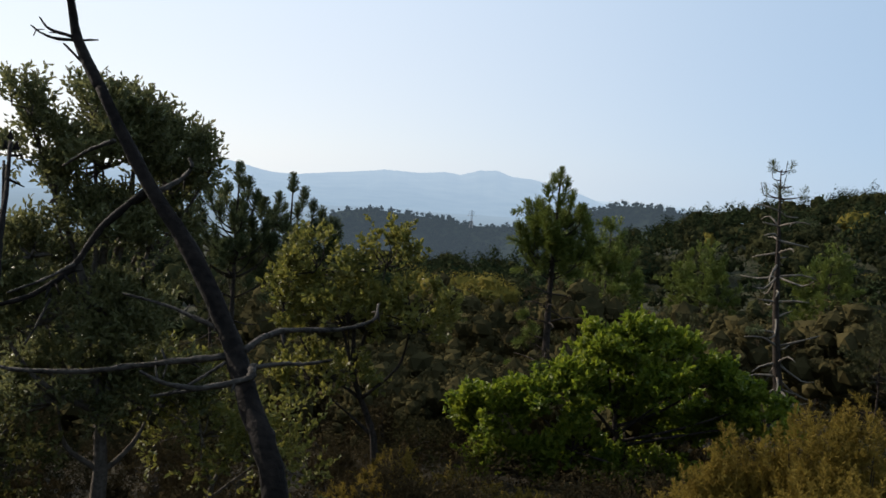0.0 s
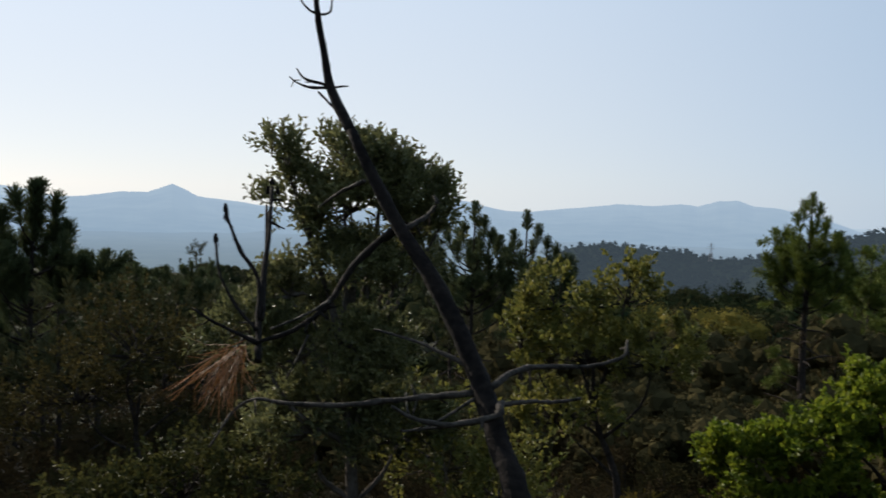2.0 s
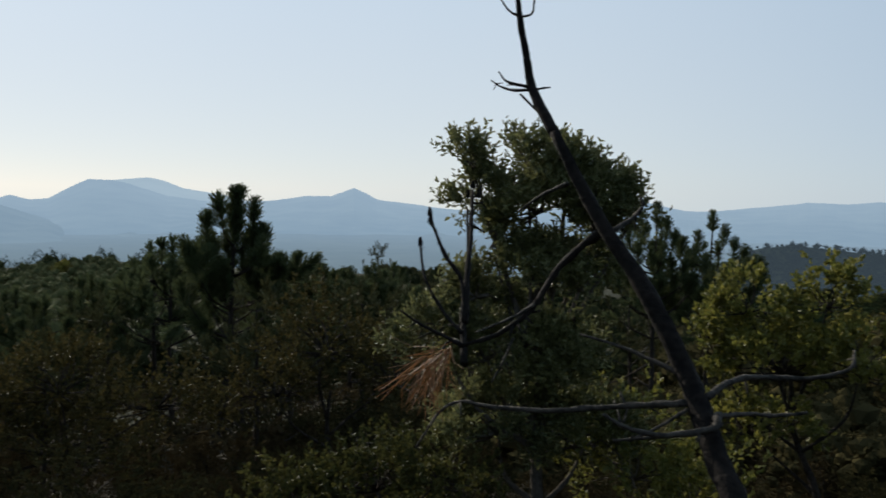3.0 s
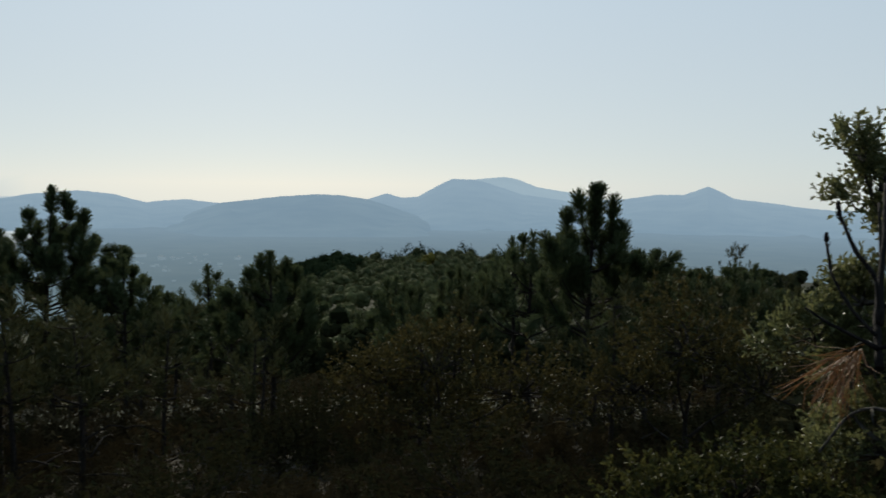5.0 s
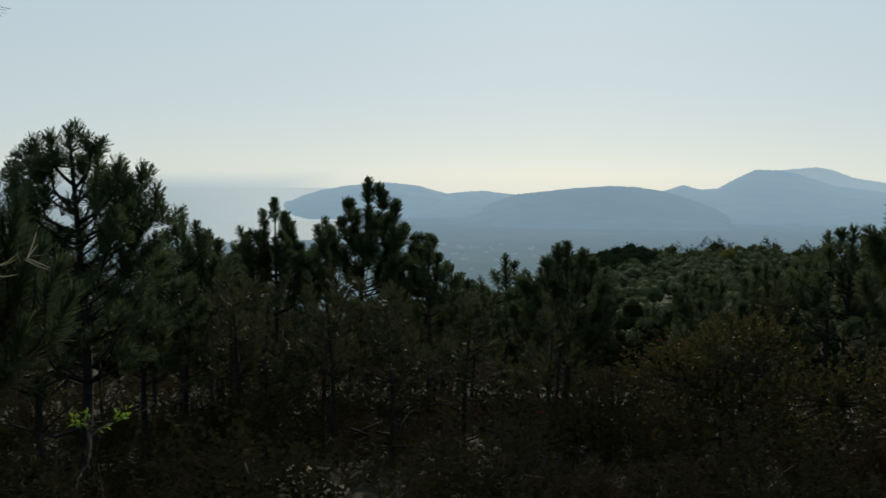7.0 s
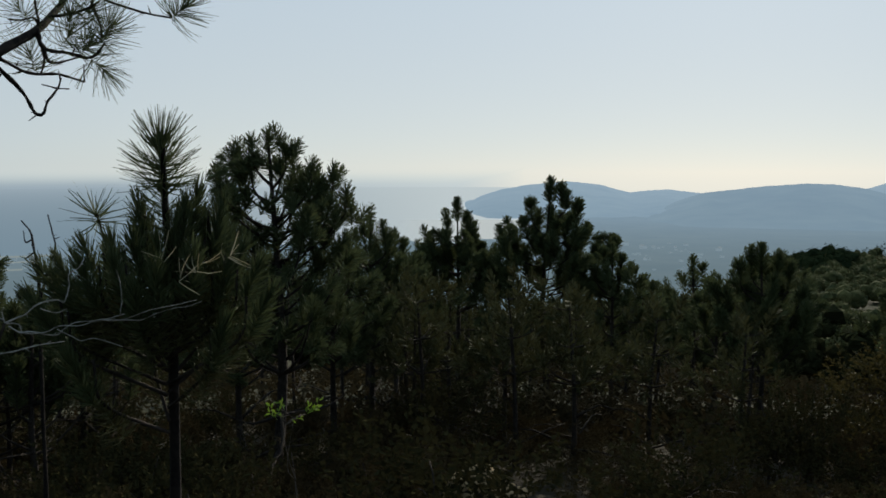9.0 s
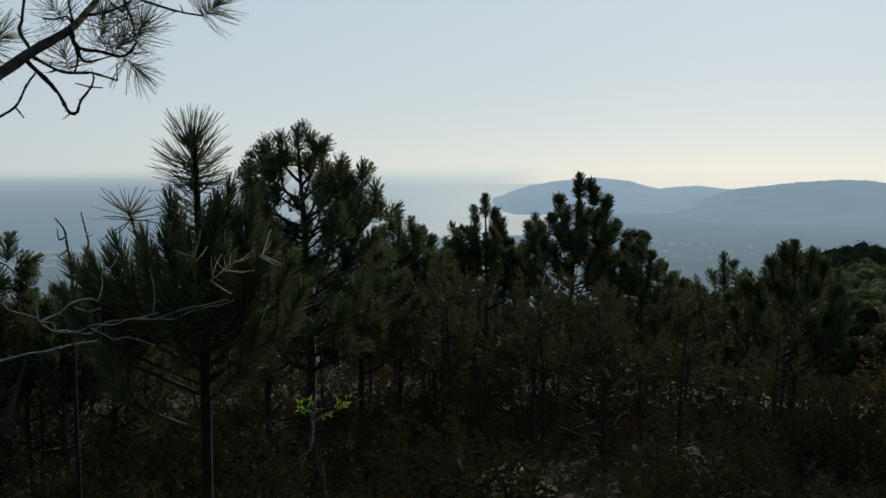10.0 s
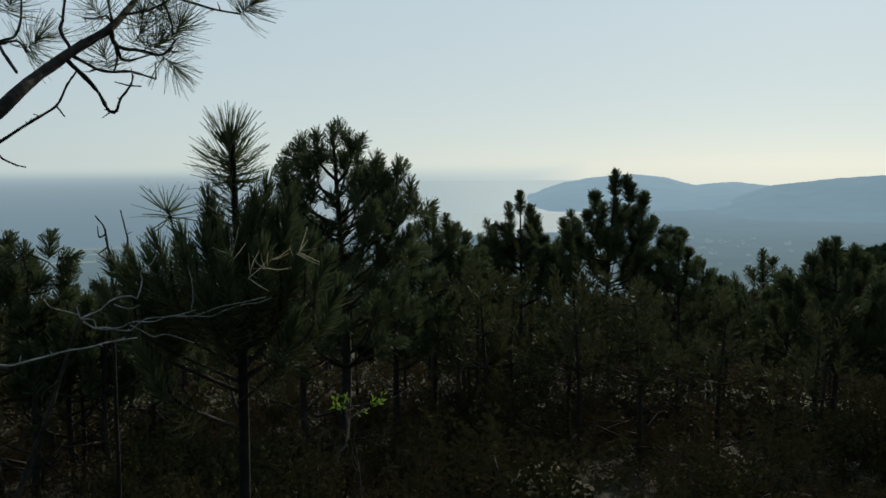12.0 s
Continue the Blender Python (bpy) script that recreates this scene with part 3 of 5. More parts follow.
def wood(name, az0, az1, r0, r1, n, high, per, material, label, seed, on=land, pointed=0.0, blade=0.10, lumps=0, cuts=2, clear=None):
    global rng
    rng = np.random.default_rng(seed)
    az = rng.uniform(az0, az1, n)
    r = np.sqrt(rng.uniform(r0 ** 2, r1 ** 2, n))
    if clear:                                              # bare ground: headings and distances left free
        free = (az > clear[0]) & (az < clear[1]) & (r > clear[2]) & (r < clear[3])
        az, r, n = az[~free], r[~free], int((~free).sum())
    x, y = -r * np.sin(np.radians(az)), r * np.cos(np.radians(az))
    h = rng.uniform(*high, n)
    size = np.stack([h * rng.uniform(0.35, 0.6, n), h * rng.uniform(0.35, 0.6, n), h * 0.55], -1)
    s = Soup()
    place = np.stack([x, y, on(x, y) + h * 0.38], -1)
    if lumps:
        crowns(s, place, size, lumps, per // lumps, h * blade * rng.uniform(0.8, 1.3, n), cuts)
    else:
        clumps(s, place, size, per, h * blade * rng.uniform(0.8, 1.3, n), pointed)
    return tagged(new(name, s.mesh(name, material)), label, "woods", kind="stuff")


def blue_land(x, y):
    r, az = np.hypot(x, y), np.degrees(np.arctan2(-x, y))
    top = EYE + 640 * np.tan(np.radians(soft(az, BLUE)))
    s = np.clip((r - 330) / 310, 0, 1)
    return PLAIN_Z - 2 + (top - PLAIN_Z + 2) * s ** 1.25


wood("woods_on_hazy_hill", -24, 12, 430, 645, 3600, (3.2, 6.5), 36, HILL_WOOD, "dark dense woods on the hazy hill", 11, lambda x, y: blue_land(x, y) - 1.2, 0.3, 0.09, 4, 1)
wood("woods_on_slope", -34, 11, 66, 230, 1000, (3.4, 6.8), 420, WOODS, "dense dark mixed woods on the slope", 12, land, 0.1, 0.026, 12, 1)
wood("woods_beyond_oaks", 11, 43, 70, 225, 300, (4.0, 7.0), 150, WOODS, "dark woods half hidden behind the oaks", 21, land, 0.0, 0.034, 6)
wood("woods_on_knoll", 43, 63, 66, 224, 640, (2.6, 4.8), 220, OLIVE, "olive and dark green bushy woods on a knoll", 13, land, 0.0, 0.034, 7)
wood("dark_wood_on_knoll", 54.8, 60.5, 180, 228, 60, (4.5, 6.5), 260, NEEDLE_FAR, "dark round-topped wood at the end of the knoll", 24, land, 0.0, 0.042, 7)
wood("yellowing_woods", -32, 60, 75, 215, 46, (3.0, 5.0), 220, WOODS_YELLOW, "scattered trees with yellowing leaves in the woods", 14, land, 0.0, 0.034, 7)
# unseen woods, added to block low sky light from behind
wood("unseen_woods_behind", 150, 300, 7.5, 20, 230, (4.5, 7), 330, WOODS, "unseen dark woods added behind the clearing to cut the sky light", 17, land, 0.2, 0.055)
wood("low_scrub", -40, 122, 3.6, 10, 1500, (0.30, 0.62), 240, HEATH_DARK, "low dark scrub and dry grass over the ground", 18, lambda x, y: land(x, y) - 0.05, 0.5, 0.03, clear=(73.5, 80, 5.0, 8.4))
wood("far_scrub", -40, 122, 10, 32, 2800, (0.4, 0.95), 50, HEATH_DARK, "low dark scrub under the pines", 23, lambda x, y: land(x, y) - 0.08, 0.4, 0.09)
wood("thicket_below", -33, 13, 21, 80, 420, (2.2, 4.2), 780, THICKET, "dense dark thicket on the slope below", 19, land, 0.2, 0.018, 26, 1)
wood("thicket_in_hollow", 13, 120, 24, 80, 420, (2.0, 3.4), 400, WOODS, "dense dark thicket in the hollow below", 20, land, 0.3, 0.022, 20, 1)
wood("yellow_tree_row", -3.6, 1.8, 80, 92, 11, (7.2, 8.8), 1000, WOODS_YELLOW, "yellow-leaved trees standing out of the woods", 31, land, 0.1, 0.018, 22, 1)
wood("yellow_hill_trees", -25.6, -24.4, 150, 160, 4, (5.6, 6.6), 300, WOODS_YELLOW, "yellow-leaved trees on the wooded hillside", 32, land, 0.1, 0.035, 7)
wood("scrub_below_oaks", -14, 30, 9.5, 21, 420, (0.7, 1.35), 330, THICKET, "dark knee-high scrub below the oaks", 33, lambda x, y: land(x, y) - 0.1, 0.2, 0.022, 14, 1)
wood("woods_in_hollow", 62, 118, 70, 200, 300, (4, 7), 120, WOODS, "dark woods in the hollow below the pines", 15, land, 0.0, 0.034, 5)
wood("conifers_on_slope", -32, 12, 75, 228, 230, (5.5, 8.5), 230, NEEDLE_FAR, "dark conifers among the woods on the slope", 16, land, 0.75, 0.045)
wood("conifers_on_knoll", 44, 62, 195, 228, 26, (4.5, 6.2), 200, NEEDLE_FAR, "dark conifers along the top of the knoll", 22, land, 0.6, 0.05)


# ---- pines ----
def pine(name, base, top, label, seed, spread=1.0, tail=0.36, needle=0.15, per=90, width=0.014, live=0.62, shoots=1.0, bare=0.0, material=None,
         girth=None, gap=0.40, group="young pines", detail=6, dome=0.0, thin=0.0, spiky=False, fingers=(), skip=0.0, bushy=0, withered=0.45):
    """A young maritime pine: a stem, whorls of limbs that turn up, and shoots clad in needles like foxtails. dome: a rounded head that wide.
    thin: how many of the lower limbs still bear sparse needles, withered: how many bear brown ones. spiky: a bare forked top.
    fingers: upright shoots of the top, as (aside, below the top, length); skip: where the whorls below them begin; bushy: side tufts on each."""
    global rng
    rng = np.random.default_rng(seed)
    base, top = np.array(base, float), np.array(top, float)
    h = top[2] - base[2]
    ob = thing(name, base, label, "pine tree", group)
    stem, crown = Soup(), Soup()
    bend = np.array([rng.normal(0, 0.02) * h, rng.normal(0, 0.02) * h, 0])
    line = [np.zeros(3), (top - base) * 0.35 + bend, (top - base) * 0.7 + bend * 0.5, (top - base) * (1 - 0.22 / h)]
    g = girth or 0.012 * h + 0.012
    p = tube(stem, line, g, 0.010, detail, 4, 0.06)
    part("trunk", stem, BARK, ob, smooth=True)
    at, ax, ln = [p[-1] - [0, 0, tail]], [[0, 0, 1]], [tail]
    old_at, old_ax = [], []
    across = unit(np.array([-base[1], base[0], 0]))              # square to the line from the clearing
    depth = np.array([base[0], base[1], 0]) / np.hypot(base[0], base[1]) if fingers else None
    if fingers:
        at[0] = at[0] + [0, 0, 0.0 if bushy else 0.10]
        at, ax, ln = at * 2, ax * 2, ln * 2
    for aside, below, long in fingers:
        tip = (top - base) - across * aside - [0, 0, below + (0.2 if bushy else 0.08)] + depth * rng.normal(0, 0.16)
        way = unit(-across * np.clip(aside, -0.8, 0.8) * rng.uniform(0.15, 0.55) + [0, 0, 1] + rng.normal(0, 0.07, 3))
        foot = tip - way * long
        z = max(0.3, foot[2] - 0.12 - 0.45 * abs(aside))
        c = np.array([np.interp(z, p[:, 2], p[:, k]) for k in range(3)])
        arm = Soup()
        tube(arm, [c, (c + foot) / 2 - [0, 0, 0.12 * abs(aside)], foot, tip - way * 0.05], 0.016, 0.006, 4, 2, 0.1)
        part("limb", arm, BARK, ob, smooth=True)
        for s in np.arange(0, long - 0.2 * tail, 0.55 * tail):
            at.append(foot + way * s)
            ax.append(way)
            ln.append(min(tail * 0.8, long - s))
        for _ in range(bushy):
            at.append(foot + rng.normal(0, 0.09, 3))
            ax.append(way + rng.normal(0, 0.7, 3))
            ln.append(long * rng.uniform(0.5, 0.9))
    if spiky:
        at[0] = at[0] - [0, 0, 0.35]
        for k in range(5):
            c, spur = p[-1] - [0, 0, 0.10 + 0.13 * k], Soup()
            out = np.array([np.cos(k * 2.4), np.sin(k * 2.4), 0]) * (0.10 + 0.06 * k)
            tube(spur, [c, c + out + [0, 0, 0.05], c + out * 1.3 + [0, 0, 0.32]], 0.014, 0.006, 5, 3, 0.15)
            part("dead_shoot", spur, BARK, ob, smooth=True)
    u = 0.26 + skip
    turn = rng.random() * 6
    while u < h * 0.95:
        z = h - u
        c = np.array([np.interp(z, p[:, 2], p[:, k]) for k in range(3)])
        is_live = u < h * live
        count = rng.integers(3, 6) if is_live else rng.integers(2, 6) if bare else rng.integers(1, 4)
        for b in range(count):
            turn += 2 * np.pi / count + rng.normal(0, 0.3)
            reach = min(0.10 + 0.40 * u, 0.55 + 0.13 * u) * spread * rng.uniform(0.55, 1.2)
            rise = min(max(u - 0.15 - 1.05 * reach, 0.08 * reach), 1.1 * reach) if is_live else reach * rng.uniform(-0.6, 0.25)
            if is_live and not dome:
                rise = max(rise - 0.5 * tail, 0.05)
            if dome and is_live:
                reach = min(0.12 + 0.9 * u, dome) * rng.uniform(0.5, 1.05)
                rise = u - 0.22 - 0.45 * (reach / dome) ** 2 - rng.uniform(0, 0.35) if u < 1.2 else 0.1
            out = np.array([np.cos(turn), np.sin(turn), 0])
            tip = c + out * reach + [0, 0, rise]
            mid = c + out * reach * 0.6 + ([0, 0, rise * 0.35] if is_live else rng.normal(0, 0.09, 3) * reach + [0, 0, rise * 0.9])
            limb_ = Soup()
            q = tube(limb_, [c, mid, tip], (0.008 + 0.006 * min(u, 2.0)) * (1.6 if bare else 1), 0.010 if bare else 0.004, 4, 2, 0.1)
            part("limb", limb_, DEAD_LIMB if bare and not is_live else BARK, ob, smooth=True)
            if not is_live and rng.random() < thin:
                for _ in range(3):
                    at.append(q[rng.integers(len(q) // 2, len(q))] + rng.normal(0, 0.06, 3))
                    ax.append(out + rng.normal(0, 0.5, 3))
                    ln.append(tail * 0.5)
            if not is_live and rng.random() < withered:
                for _ in range(4):
                    old_at.append(q[rng.integers(len(q) // 3, len(q))] + rng.normal(0, 0.08, 3))
                    old_ax.append(out * 0.5 + rng.normal(0, 0.5, 3))
            if not is_live or rng.random() < bare:
                continue
            at.append(tip - [0, 0, tail * 0.35])
            ax.append(out * 0.28 + [0, 0, 1])
            ln.append(tail * rng.uniform(0.7, 1.05))
            for _ in range(int(rng.poisson(shoots * (1.6 if dome else 0.25 if u < 0.8 else min(0.8 + 1.9 * (u - 0.8), 5.0))))):
                a = q[rng.integers(len(q) // 3, len(q))]
                d = out * 0.5 + rng.normal(0, 0.5, 3) + [0, 0, 0.7]
                d = d / np.linalg.norm(d)
                at.append(a + d * rng.uniform(0.0, 0.22) * (0.6 if dome else 1))
                ax.append(d)
                ln.append(tail * rng.uniform(0.5, 0.85))
        u += gap * rng.uniform(0.75, 1.2)
    needles(crown, at, ax, np.array(ln), needle, per, width)
    part("crown", crown, material or NEEDLE, ob)
    if old_at:
        old = Soup()
        needles(old, old_at, old_ax, tail * 0.45, needle * 0.75, max(16, per // 6), width, (70, 40), 0.25)
        part("withered_needles", old, NEEDLE_BROWN, ob, "sparse withered brown needles")
    return ob


def pine_at(name, az, el, d, label, seed, lean=0.0, **more):
    top = seen(az, el, d)
    v = heading(az + lean, 0) * (top - Vector((0, 0, EYE))).to_2d().length
    return pine(name, (v.x, v.y, float(land(v.x, v.y)) - 0.05), top, label, seed, **more)


DARK = "young dark green maritime pine with upright needle shoots"
# places of the upright top shoots, in metres aside of the stem and below its tip
FAT = [(0.04, 0.04, 0.36), (0.0, 0.28, 0.5), (-0.28, 0.13, 0.46), (-0.46, 0.36, 0.40), (-0.36, 0.72, 0.40), (0.29, 0.17, 0.52), (0.44, 0.52, 0.42), (0.28, 0.55, 0.45), (-0.15, 0.62, 0.5), (0.12, 0.68, 0.5), (-0.62, 0.98, 0.40),
       (0.50, 0.95, 0.42), (0.0, 0.36, 0.45), (0.68, 0.93, 0.34), (-0.22, 0.98, 0.45), (0.2, 1.0, 0.45), (-0.45, 1.15, 0.4), (0.62, 1.25, 0.4), (0.35, 1.2, 0.4), (-0.75, 1.3, 0.4)]
LAYERED = [(0.20, 0.15, 0.42), (0.30, 0.30, 0.26), (-0.36, 0.44, 0.34), (-0.48, 0.78, 0.34), (-0.92, 0.92, 0.48), (0.50, 0.44, 0.40), (0.64, 0.86, 0.46), (0.34, 0.72, 0.45), (-0.22, 0.62, 0.50),
           (0.11, 0.84, 0.55), (-0.11, 1.10, 0.55), (0.34, 1.22, 0.55), (-0.45, 1.28, 0.50), (1.18, 1.14, 0.40), (1.26, 1.42, 0.34), (1.31, 1.72, 0.62), (0.84, 1.28, 0.34), (1.04, 1.72, 0.5),
           (-0.73, 1.62, 0.4), (-1.06, 1.68, 0.34), (0.62, 1.62, 0.5), (-0.3, 0.95, 0.5), (0.5, 1.1, 0.45), (0.0, 0.55, 0.5), (-0.65, 1.15, 0.4), (0.2, 1.5, 0.5), (-0.2, 1.6, 0.5)]
NARROW = [(-0.23, 0.26, 0.52), (0.20, 0.32, 0.40), (-0.30, 0.68, 0.45), (0.34, 0.64, 0.50), (-0.52, 0.72, 0.45), (0.48, 0.94, 0.55), (-0.64, 1.02, 0.5), (0.0, 0.8, 0.5), (0.15, 1.1, 0.5),
          (-0.25, 1.1, 0.5), (0.60, 1.2, 0.4), (-0.45, 1.3, 0.4), (0.4, 1.35, 0.4), (0.78, 1.35, 0.4), (-0.8, 1.4, 0.4)]
BLUNT = [(-0.28, 0.26, 0.32), (0.24, 0.15, 0.36), (0.38, 0.28, 0.36), (-0.13, 0.10, 0.36), (-0.60, 0.58, 0.34), (0.12, 0.35, 0.4), (-0.2, 0.55, 0.4), (0.3, 0.6, 0.4), (0.55, 0.6, 0.36), (-0.42, 0.75, 0.4),
         (0.0, 0.8, 0.4), (0.7, 0.85, 0.4), (0.45, 0.95, 0.4), (-0.75, 0.95, 0.36)]
SMALL = [(-0.16, 0.12, 0.3), (0.18, 0.18, 0.3), (-0.32, 0.36, 0.32), (0.34, 0.40, 0.34), (0.05, 0.42, 0.4), (-0.15, 0.6, 0.4), (0.25, 0.7, 0.4), (-0.45, 0.75, 0.36), (0.5, 0.8, 0.36)]
ROUND = [(-0.14, 0.08, 0.2), (0.14, 0.11, 0.2), (0.22, 0.20, 0.2), (-0.30, 0.17, 0.2), (-0.41, 0.33, 0.22), (-0.25, 0.28, 0.2), (-0.43, 0.50, 0.2), (-0.16, 0.30, 0.2), (0.10, 0.26, 0.2), (0.20, 0.38, 0.22),
         (-0.33, 0.48, 0.22), (-0.19, 0.50, 0.2), (0.37, 0.28, 0.22), (0.30, 0.40, 0.2), (0.57, 0.32, 0.22), (0.68, 0.50, 0.22), (0.46, 0.42, 0.22), (0.22, 0.58, 0.22), (0.36, 0.56, 0.22),
         (0.52, 0.58, 0.22), (0.62, 0.66, 0.22), (0.30, 0.72, 0.22), (0.44, 0.74, 0.22), (0.57, 0.80, 0.22), (0.50, 0.92, 0.22), (0.27, 0.86, 0.2), (-0.41, 0.74, 0.22), (-0.30, 0.69, 0.22),
         (-0.19, 0.80, 0.22), (-0.36, 0.88, 0.22), (-0.25, 0.96, 0.22), (-0.14, 0.93, 0.22), (-0.44, 0.94, 0.2), (-0.11, 1.07, 0.22), (0.03, 1.14, 0.2), (-0.32, 1.12, 0.22), (0.42, 1.10, 0.2),
         (0.62, 1.02, 0.2), (0.16, 1.2, 0.22), (0.35, 1.3, 0.22), (-0.2, 1.28, 0.22), (-0.45, 1.3, 0.22), (0.55, 1.32, 0.2), (0.0, 1.4, 0.22), (-0.35, 1.5, 0.22), (0.3, 1.55, 0.22)]
pine_at("pine_tree", 40.1, 0.2, 12.0, "tall young pine with fat upright needle shoots", 21, spread=0.95, tail=0.36, needle=0.18, per=320, width=0.012, lean=1.5, shoots=1.0, gap=0.42, fingers=[(a * 0.82, b, c * 0.85) for a, b, c in FAT], skip=0.95)
pine_at("pine_tree", 73.5, -0.3, 16.5, "tall dark pine with a pointed layered crown", 22, spread=1.2, tail=0.42, needle=0.185, per=320, gap=0.40, shoots=1.0, width=0.014, fingers=LAYERED, skip=1.0)
pine_at("pine_tree", 79.4, -1.6, 17.5, "slender young pine with a narrow pointed crown", 23, spread=1.05, tail=0.40, needle=0.17, per=280, width=0.014, gap=0.36, shoots=1.0, fingers=NARROW, skip=0.7)
pine_at("pine_tree", 60.9, -4.2, 13.0, "young dark green pine with blunt crowded shoots", 24, spread=1.0, tail=0.36, needle=0.16, per=270, width=0.012, fingers=BLUNT, skip=0.5)
pine_at("pine_tree", 109.4, -3.4, 9.0, DARK, 41, spread=1.0, tail=0.26, needle=0.14, per=190, width=0.011, dome=0.45)
pine_at("pine_tree", 111.2, -2.6, 9.5, DARK, 42, spread=1.0, tail=0.30, needle=0.14, per=170, width=0.012, fingers=SMALL, skip=0.4)
for k, (az, el, d) in enumerate([(107.2, -6.9, 9.5), (105.2, -6.7, 9.0), (103.0, -6.2, 9.6)]):
    pine_at("pine_tree", az, el, d, DARK, 180 + k, spread=1.0, tail=0.30, needle=0.14, per=130, width=0.013, fingers=SMALL, skip=0.4)
pine_at("pine_tree", 85.2, -2.4, 12.0, DARK, 38, spread=0.75, tail=0.34, needle=0.14, per=170, width=0.012, fingers=[(0.7 * a, b, c) for a, b, c in BLUNT], skip=0.5)
pine_at("pine_tree", 83.6, -3.5, 12.5, DARK, 39, spread=0.65, tail=0.34, needle=0.14, per=170, width=0.012, fingers=[(0.65 * a, b, c) for a, b, c in SMALL], skip=0.4)
pine_at("pine_tree", 87.6, -4.6, 10.5, DARK, 37, spread=1.0, tail=0.32, needle=0.14, per=150, width=0.012, fingers=SMALL, skip=0.4)
pine_at("pine_tree", 93.6, -4.4, 9.5, DARK, 36, spread=0.9, tail=0.30, needle=0.13, per=150, width=0.011, fingers=SMALL, skip=0.4)
for k, (az, el, d, sp) in enumerate([(64.6, -5.1, 18.0, 0.8), (66.7, -6.8, 18.0, 0.9), (69.6, -4.4, 16.0, 0.9), (43.9, -2.8, 14.5, 0.9), (45.2, -3.2, 15.5, 1.0), (48.6, -5.1, 16.0, 0.9),
                                     (51.2, -6.3, 15.0, 0.9), (52.7, -5.8, 16.0, 0.9), (36.4, -3.9, 12.5, 0.7), (34.5, -4.6, 17.0, 0.9), (32.8, -4.8, 18.0, 0.9), (31.2, -4.6, 18.0, 0.9),
                                     (30.0, -4.5, 19.0, 0.9), (77.7, -4.9, 16.5, 0.7), (106.7, -6.8, 17.0, 0.8), (105.2, -6.6, 18.0, 0.8), (67.6, -6.4, 17.0, 0.8), (63.2, -6.2, 15.0, 0.8)]):
    few = [f for f in SMALL if (k + round(f[1] * 100)) % 4]
    pine_at("pine_tree", az, el, d, DARK, 130 + k, spread=sp, tail=0.38, needle=0.165, per=110, width=0.018, fingers=few, skip=0.4)
SPREAD = [(0.22, 0.30, 0.36), (-0.25, 0.42, 0.34), (-0.95, 0.22, 0.32), (-0.62, 0.48, 0.40), (0.40, 0.52, 0.36), (0.58, 0.66, 0.36), (-0.42, 0.75, 0.36), (0.10, 0.62, 0.4), (-0.12, 0.85, 0.4), (0.32, 0.95, 0.4),
          (-1.05, 0.62, 0.3), (-0.75, 0.95, 0.36), (0.62, 1.05, 0.36), (-0.5, 1.15, 0.4), (0.05, 1.15, 0.4), (0.8, 1.3, 0.36), (-0.9, 1.3, 0.36), (0.4, 1.35, 0.4), (-0.25, 1.4, 0.4)]
pine_at("pine_tree", 9.9, -0.8, 17.0, "dark young pine with tufted spreading limbs", 45, spread=1.0, tail=0.34, needle=0.16, per=150, width=0.016, fingers=SPREAD, skip=1.1)
pine_at("pine_tree", 13.3, -0.3, 16.0, "dark young pine half hidden behind a holm oak", 46, spread=0.95, tail=0.34, needle=0.16, per=150, width=0.016, fingers=[(a * 0.8, b, c) for a, b, c in SPREAD], skip=1.1)
SPIRE = [(-0.10, 0.16, 0.30), (0.12, 0.20, 0.30), (-0.22, 0.34, 0.30), (0.24, 0.42, 0.32), (-0.36, 0.58, 0.32), (0.02, 0.50, 0.36), (0.40, 0.66, 0.30), (-0.52, 0.80, 0.30), (0.18, 0.74, 0.34), (-0.18, 0.76, 0.34),
         (0.50, 0.92, 0.30), (-0.66, 1.02, 0.28), (0.0, 0.98, 0.34), (0.32, 1.05, 0.30), (-0.36, 1.06, 0.32), (0.62, 1.20, 0.28), (-0.5, 1.28, 0.3), (0.15, 1.25, 0.3), (-0.15, 1.3, 0.3)]
pine_at("pine_tree", -7.25, 0.8, 15.6, "tall green pine with a thin brownish lower crown", 47, spread=0.8, tail=0.28, needle=0.15, per=120, width=0.013, live=0.48, shoots=2.6, lean=-0.2, girth=0.085,
        material=NEEDLE_LIGHT, gap=0.27, thin=0.40, withered=0.9, fingers=SPIRE, skip=0.95)
pine_at("pine_tree", -20.5, 1.9, 21.0, "thin half-dead pine with bare grey limbs", 48, spread=0.95, tail=0.26, needle=0.18, per=60, width=0.012, live=0.17, shoots=0.6, bare=0.35, lean=-1.5,
        girth=0.11, gap=0.30, thin=0.10, spiky=True, withered=0.1)
pine_at("pine_tree", 91.7, 3.5, 8.2, "round-headed pine with dense needle tufts", 49, spread=0.8, tail=0.20, needle=0.125, per=120, width=0.0085, live=0.68, shoots=1.2, girth=0.055,
        gap=0.34, fingers=ROUND, skip=1.35, bushy=3)

for az, el, d in [(-10.75, -2.6, 34.0), (-16.7, -3.5, 36.0), (-24.0, -3.0, 40.0)]:
    pine_at("pine_tree", az, el, d, "green bushy pine on the slope below the oak", 170 + round(-az), spread=1.3, tail=0.5, needle=0.24, per=60, width=0.035, live=0.75, shoots=1.6, gap=0.5,
            material=NEEDLE_LIGHT, thin=0.4)

